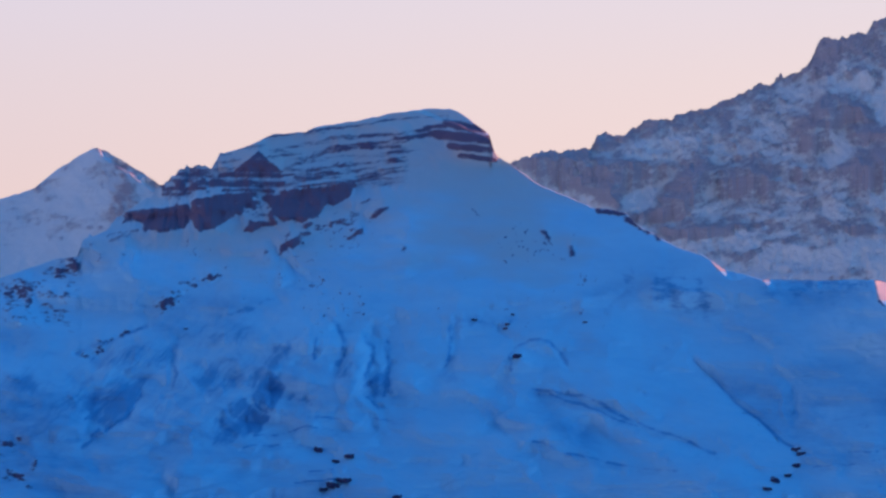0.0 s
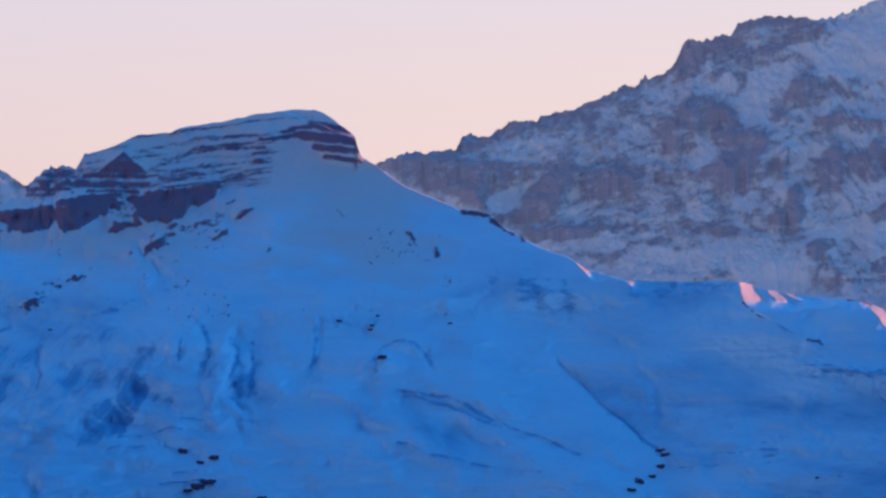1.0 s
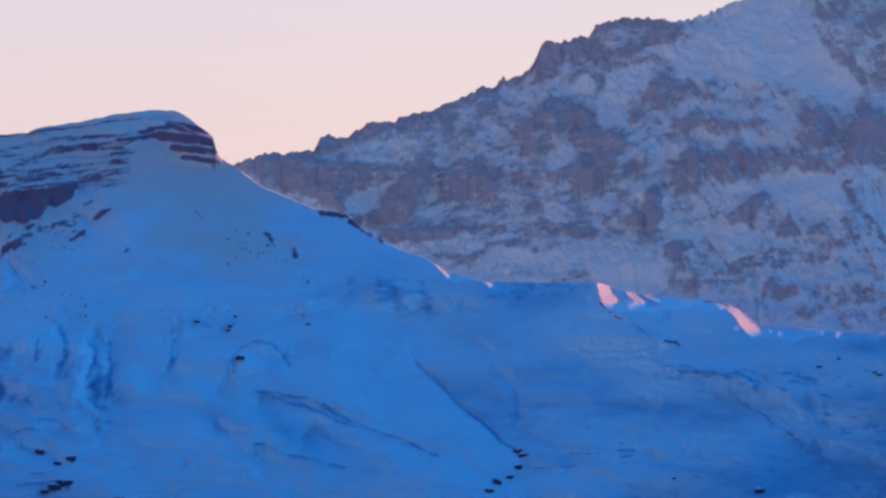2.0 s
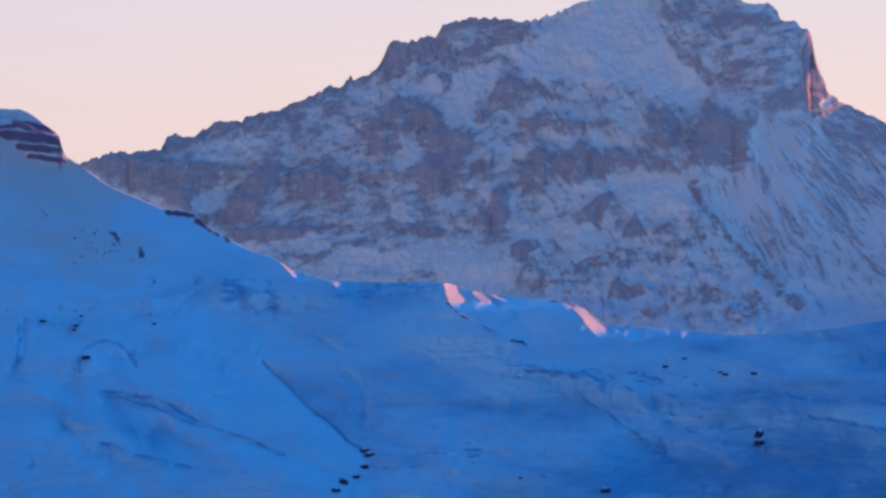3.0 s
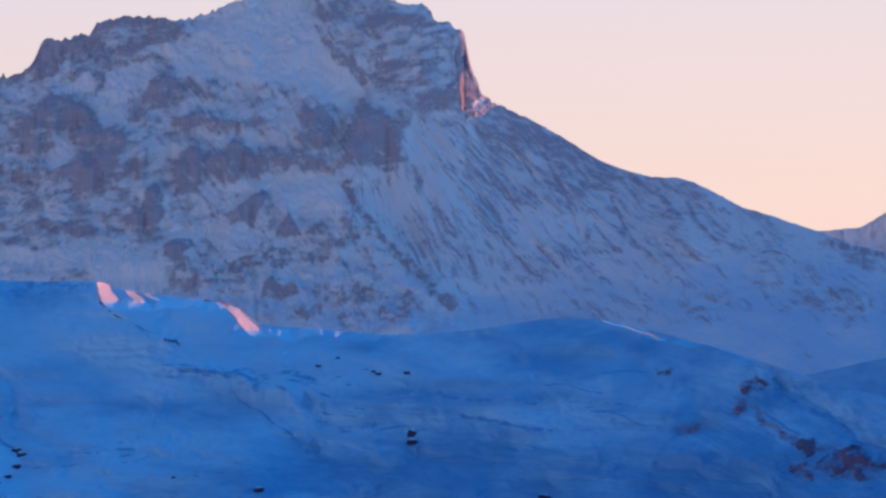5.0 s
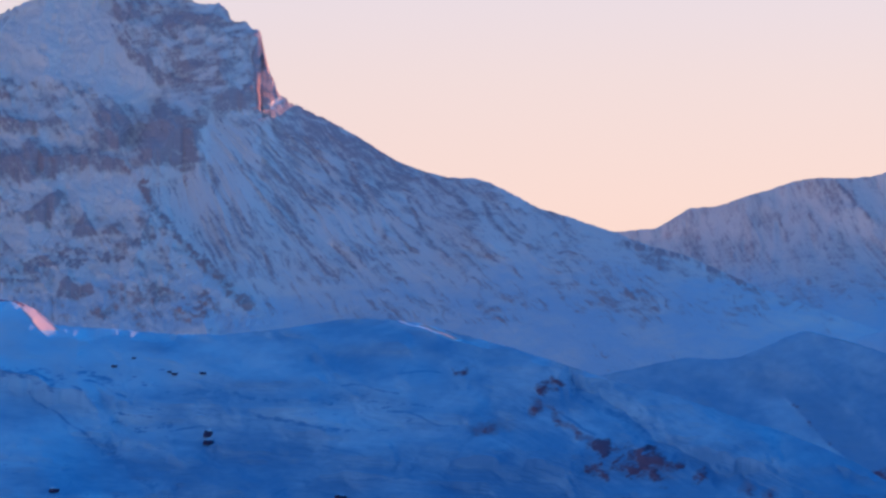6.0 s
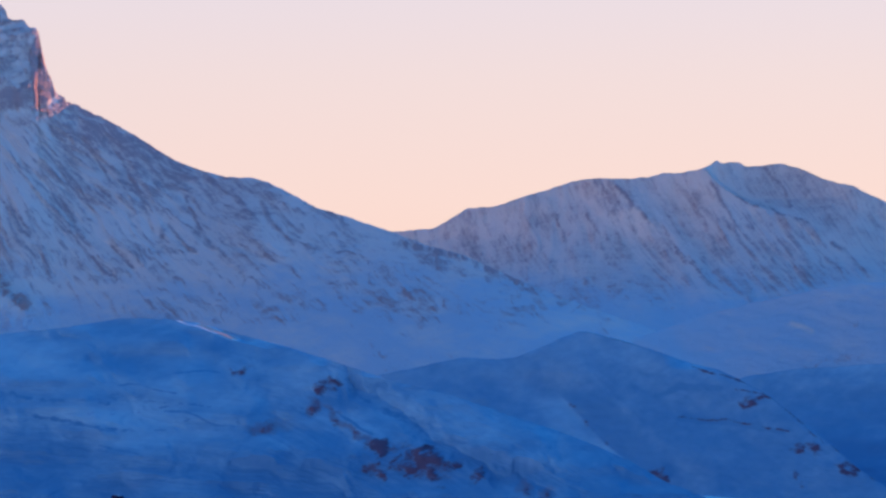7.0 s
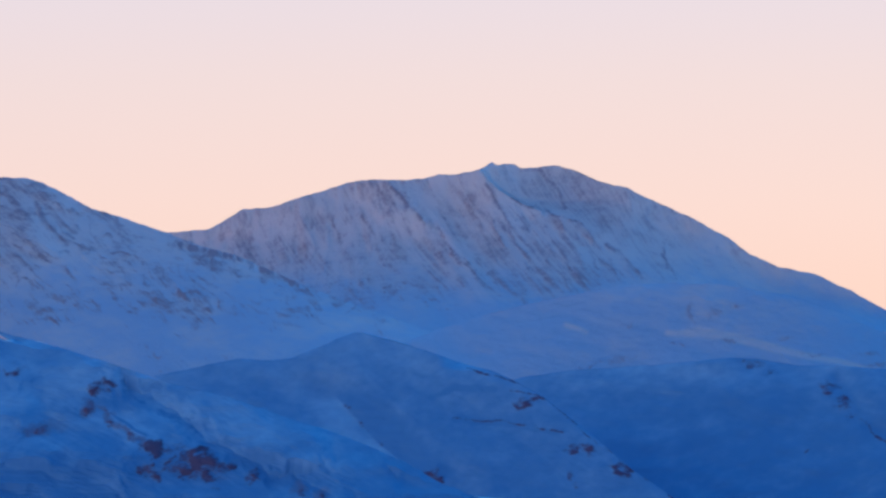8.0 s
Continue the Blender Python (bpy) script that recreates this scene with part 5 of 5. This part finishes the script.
def far_cover(b, l):
    w1, w2 = fbm(b / 30.0, l / 30.0, 701, 4, 0.6) * 6, fbm(b / 30.0, l / 30.0, 702, 4, 0.6) * 6
    bb, ll = b + w1, l + w2
    # runnels hang straight down on the left, and lean with the spurs further on
    lean = np.interp(b, [2900, 3180, 3300, 3420, 3600], [0.05, 0.15, 0.5, 0.6, 0.75])
    across = b - lean * (l - 300)
    fall = fbm(across / 9.0 + fbm(b / 60.0, l / 40.0, 703, 3) * 0.9, l / 55.0, 705, 4, 0.65)
    fine = fbm(across / 4.5 + fbm(b / 30.0, l / 30.0, 704, 2), l / 26.0, 706, 3, 0.6)
    beyond = ease(-14, 14, b - np.interp(l, [p[1] for p in SPUR_MAIN], [p[0] for p in SPUR_MAIN]))
    rock = 0.35 + (0.10 * fall + 0.09 * fine) * (1 - 0.65 * beyond) + 0.08 * fbm(b / 70.0, l / 50.0, 711, 3) + 0.02 * beyond
    dim = patch(bb, ll, [(3326, 498), (3376, 468), (3406, 398), (3430, 358), (3486, 378), (3576, 423), (3656, 488), (3586, 503), (3526, 518), (3510, 546), (3456, 546), (3406, 528)], 20.0)
    rock = rock + dim * (0.10 + 0.10 * fine)
    for half, line in FAR_RUNS:
        rock = np.maximum(rock, (0.60 + 0.25 * fall) * stroke(bb, ll, line, 0.9 * half))
    rock = rock - 0.09 * (stroke(b, l, [(x + 12, y - 8) for x, y in SPUR_LEFT], 5.0) + stroke(b, l, [(x + 8, y - 6) for x, y in SPUR_MAIN], 4.0))
    rock = rock - 0.15 * ease(500, 545, l + 0.10 * (b - 3400))
    rocks = ease(0.1, 0.6, fbm(b / 14.0, l / 6.0, 713, 4, 0.6))
    rock = np.maximum(rock, 0.60 * rocks * (blob(b, l, (3190, 508), 120, 22, 2, 0.8) + 0.8 * blob(b, l, (3330, 545), 70, 14, 10, 0.8)))
    return np.clip(rock, 0, 1), 0.25 * ease(0.2, 0.7, fall) * (1 - beyond)


def far_relief(b, l):
    lean = np.interp(b, [2900, 3180, 3300, 3420, 3600], [0.05, 0.15, 0.5, 0.6, 0.75])
    across = b - lean * (l - 300)
    flutes = ridged(across / 40.0 + fbm(b / 90.0, l / 70.0, 725, 2) * 0.5, l / 160.0, 727, 3) * 6 + fbm(across / 16.0, l / 60.0, 723, 3) * 1.6
    beyond = ease(-10, 60, b - np.interp(l, [p[1] for p in SPUR_MAIN], [p[0] for p in SPUR_MAIN]))
    spurs = 12 * fold(b, l, SPUR_LEFT, 60) + 16 * fold(b, l, SPUR_MAIN, 90) - 34 * ease(0, 6, b - np.interp(l, [298, 330, 350, 372], [3374, 3404, 3434, 3484])) * (1 - ease(3500, 3650, b)) * (1 - ease(350, 385, l))
    return flutes * (1 - 0.7 * beyond) + spurs + fbm(b / 120.0, l / 90.0, 721, 3) * 12


# bluer snow towards the foot stands in for haze
far_side = Massif((2700, 4950), 3.0, lambda b: curve(b, FAR, 3) + fbm(b / 14.0, b * 0, 731, 3) * 1.2, const(660), const(3700), const(4350), 190, far_cover, far_relief, steep=0.5, tinge=lambda b, l: 0.05 + 0.2 * fbm(b / 90.0, l / 40.0, 919, 3) + 0.85 * ease(420, 580, l),
                  shape=lambda v: 1 - np.clip(1 - v, 0, 2) ** 2)
qb, ql, qr = whole_quads(far_side)
far_parts = [("summit_knob", "small pointed rock knob", (qb > 3380) & (qb < 3447) & (ql < 312)), ("snow_apron", "smooth snow apron at the foot", ql > 540), ("shoulder", "smooth pale shoulder", qb > 3400 + (ql - 300) * 1.25)]
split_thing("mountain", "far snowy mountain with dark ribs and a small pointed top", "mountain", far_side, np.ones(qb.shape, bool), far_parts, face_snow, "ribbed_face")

# ---- pale pyramid peak ----
PYRAMID = [(-250, 430), (-100, 385), (0, 357), (40, 345), (62, 338), (82, 320), (100, 305), (125, 290), (142, 278), (160, 268), (172, 265), (188, 270), (215, 286), (250, 307), (270, 320), (300, 345), (360, 400), (450, 470)]


ARETE = [(172, 264), (180, 280), (205, 296), (232, 312), (262, 336), (300, 372)]


def pyramid_cover(b, l):
    right = ease(-12, 12, b - np.interp(l, [264, 300, 340, 400, 460], [170, 176, 186, 196, 210]))
    off, run = b * 0.8 - l * 0.6, b * 0.6 + l * 0.8
    rock = 0.27 + 0.24 * fbm(b / 40.0 - l / 50.0, l / 22.0 + b / 80.0, 803, 5, 0.6) + right * (0.20 + 0.24 * fbm(off / 9.0, run / 34.0, 805, 4)) - 0.1 * ease(400, 470, l)
    rock = np.maximum(rock, (0.36 + 0.3 * fbm(b / 12.0, l / 9.0, 807, 4, 0.6)) * (blob(b, l, (200, 400), 70, 40, 0, 0.9) + blob(b, l, (60, 400), 60, 10, -25, 0.9)))
    return np.clip(rock, 0, 1), 0.4 * right


def pyramid_relief(b, l):
    sunny = -22 * ease(0, 6, b - np.interp(l, [p[1] for p in ARETE], [p[0] for p in ARETE])) * (1 - ease(0.55, 1.0, soft_noise(b / 14.0, l / 10.0, 815))) * (1 - ease(330, 350, l))
    return 20 * np.exp(-((b - 172 - 0.3 * (l - 266)) / 70.0) ** 2) + ridged(b / 90.0 + l / 160.0, l / 90.0, 811, 3) * 8 + fbm(b / 26.0, l / 26.0, 813, 3) * 2 + sunny


pyramid_side = Massif((-250, 450), 3.0, lambda b: curve(b, PYRAMID, 4) + fbm(b / 12.0, b * 0, 821, 3) * 1.2, const(640), const(4050), lambda b: np.interp(b, [-250, 172, 450], [4420, 4500, 4180]), 130, pyramid_cover, pyramid_relief, steep=0.4)
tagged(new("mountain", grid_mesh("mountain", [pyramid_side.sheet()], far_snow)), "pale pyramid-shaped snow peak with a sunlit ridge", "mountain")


# ---- boulders ----
def boulder_mesh(seed):
    """A blocky weathered stone and the cap of snow on its top."""
    bm = bmesh.new()
    bmesh.ops.create_icosphere(bm, subdivisions=3, radius=1.0)
    for v in bm.verts:
        n = noise.noise(v.co * 1.3 + Vector((seed * 7.1, 0, 0))) * 0.5 + noise.noise(v.co * 3.1 + Vector((0, seed * 3.7, 0))) * 0.2
        v.co *= 1 + n
        v.co.z = max(v.co.z, -0.5)
    me = bpy.data.meshes.new("boulder")
    bm.to_mesh(me)
    me.attributes.new("rock", "FLOAT", "POINT").data.foreach_set("value", [1.0] * len(me.vertices))
    me.materials.append(boulder_rock)
    high = max(v.co.z for v in bm.verts)
    bmesh.ops.delete(bm, geom=[f for f in bm.faces if f.normal.z < 0.6 or f.calc_center_median().z < 0.45 * high], context="FACES")
    for v in bm.verts:
        v.co += Vector((v.co.x * 0.02, v.co.y * 0.02, 0.05))
    cap = bpy.data.meshes.new("snow_cap")
    bm.to_mesh(cap)
    bm.free()
    cap.attributes.new("rock", "FLOAT", "POINT").data.foreach_set("value", [0.0] * len(cap.vertices))
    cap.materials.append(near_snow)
    return me, cap


shapes = [boulder_mesh(k) for k in range(6)]
BOULDERS = [  # bearing, level, half width in survey steps, height to width
    (564, 796, 8, 1.0), (617, 808, 9, 0.6), (595, 819, 7, 0.7), (590, 859, 10, 0.8), (611, 852, 12, 0.3), (572, 868, 8, 0.4),
    (1408, 797, 8, 0.7), (1416, 804, 8, 0.7), (1408, 825, 7, 0.8), (1393, 842, 7, 0.5), (1370, 852, 8, 0.8), (1354, 866, 8, 0.5), (1366, 846, 4, 0.7)]
BOULDERS_MORE = [
    (2105, 766, 9, 0.9), (2104, 783, 11, 0.3), (1832, 866, 9, 0.6), (1938, 648, 5, 0.6), (1972, 634, 4, 0.5), (2045, 662, 6, 0.3), (2036, 658, 4, 0.4), (2095, 661, 6, 0.3),
    (840, 568, 5, 0.5), (897, 576, 4, 0.9), (895, 583, 4, 0.7), (907, 558, 3, 0.8), (1034, 572, 4, 0.6), (915, 634, 9, 0.35), (1682, 845, 4, 0.5), (2337, 880, 10, 0.5), (329, 585, 4, 0.5), (702, 880, 8, 0.6)]
for k, (x, y, half, tall) in enumerate(BOULDERS + BOULDERS_MORE):
    at = near_side.spot(x, y + half * tall * 0.5)
    size = half * math.hypot(at.x, at.y) / STEP
    shape, cap = shapes[k % 6]
    words = "low flat dark rock half sunk in blue shaded snow" if tall < 0.45 else "dark boulder half sunk in blue shaded snow"
    ob = tagged(new("boulder", shape), words, "boulder", group="boulders on the snowfield")
    ob.matrix_world = Matrix.LocRotScale(at + Vector((0, 0, 0.2 * size)), Euler((0, 0, k * 2.4)), (size, size, size * max(0.55, tall) * 1.15))
    new("snow_cap", cap).parent = ob
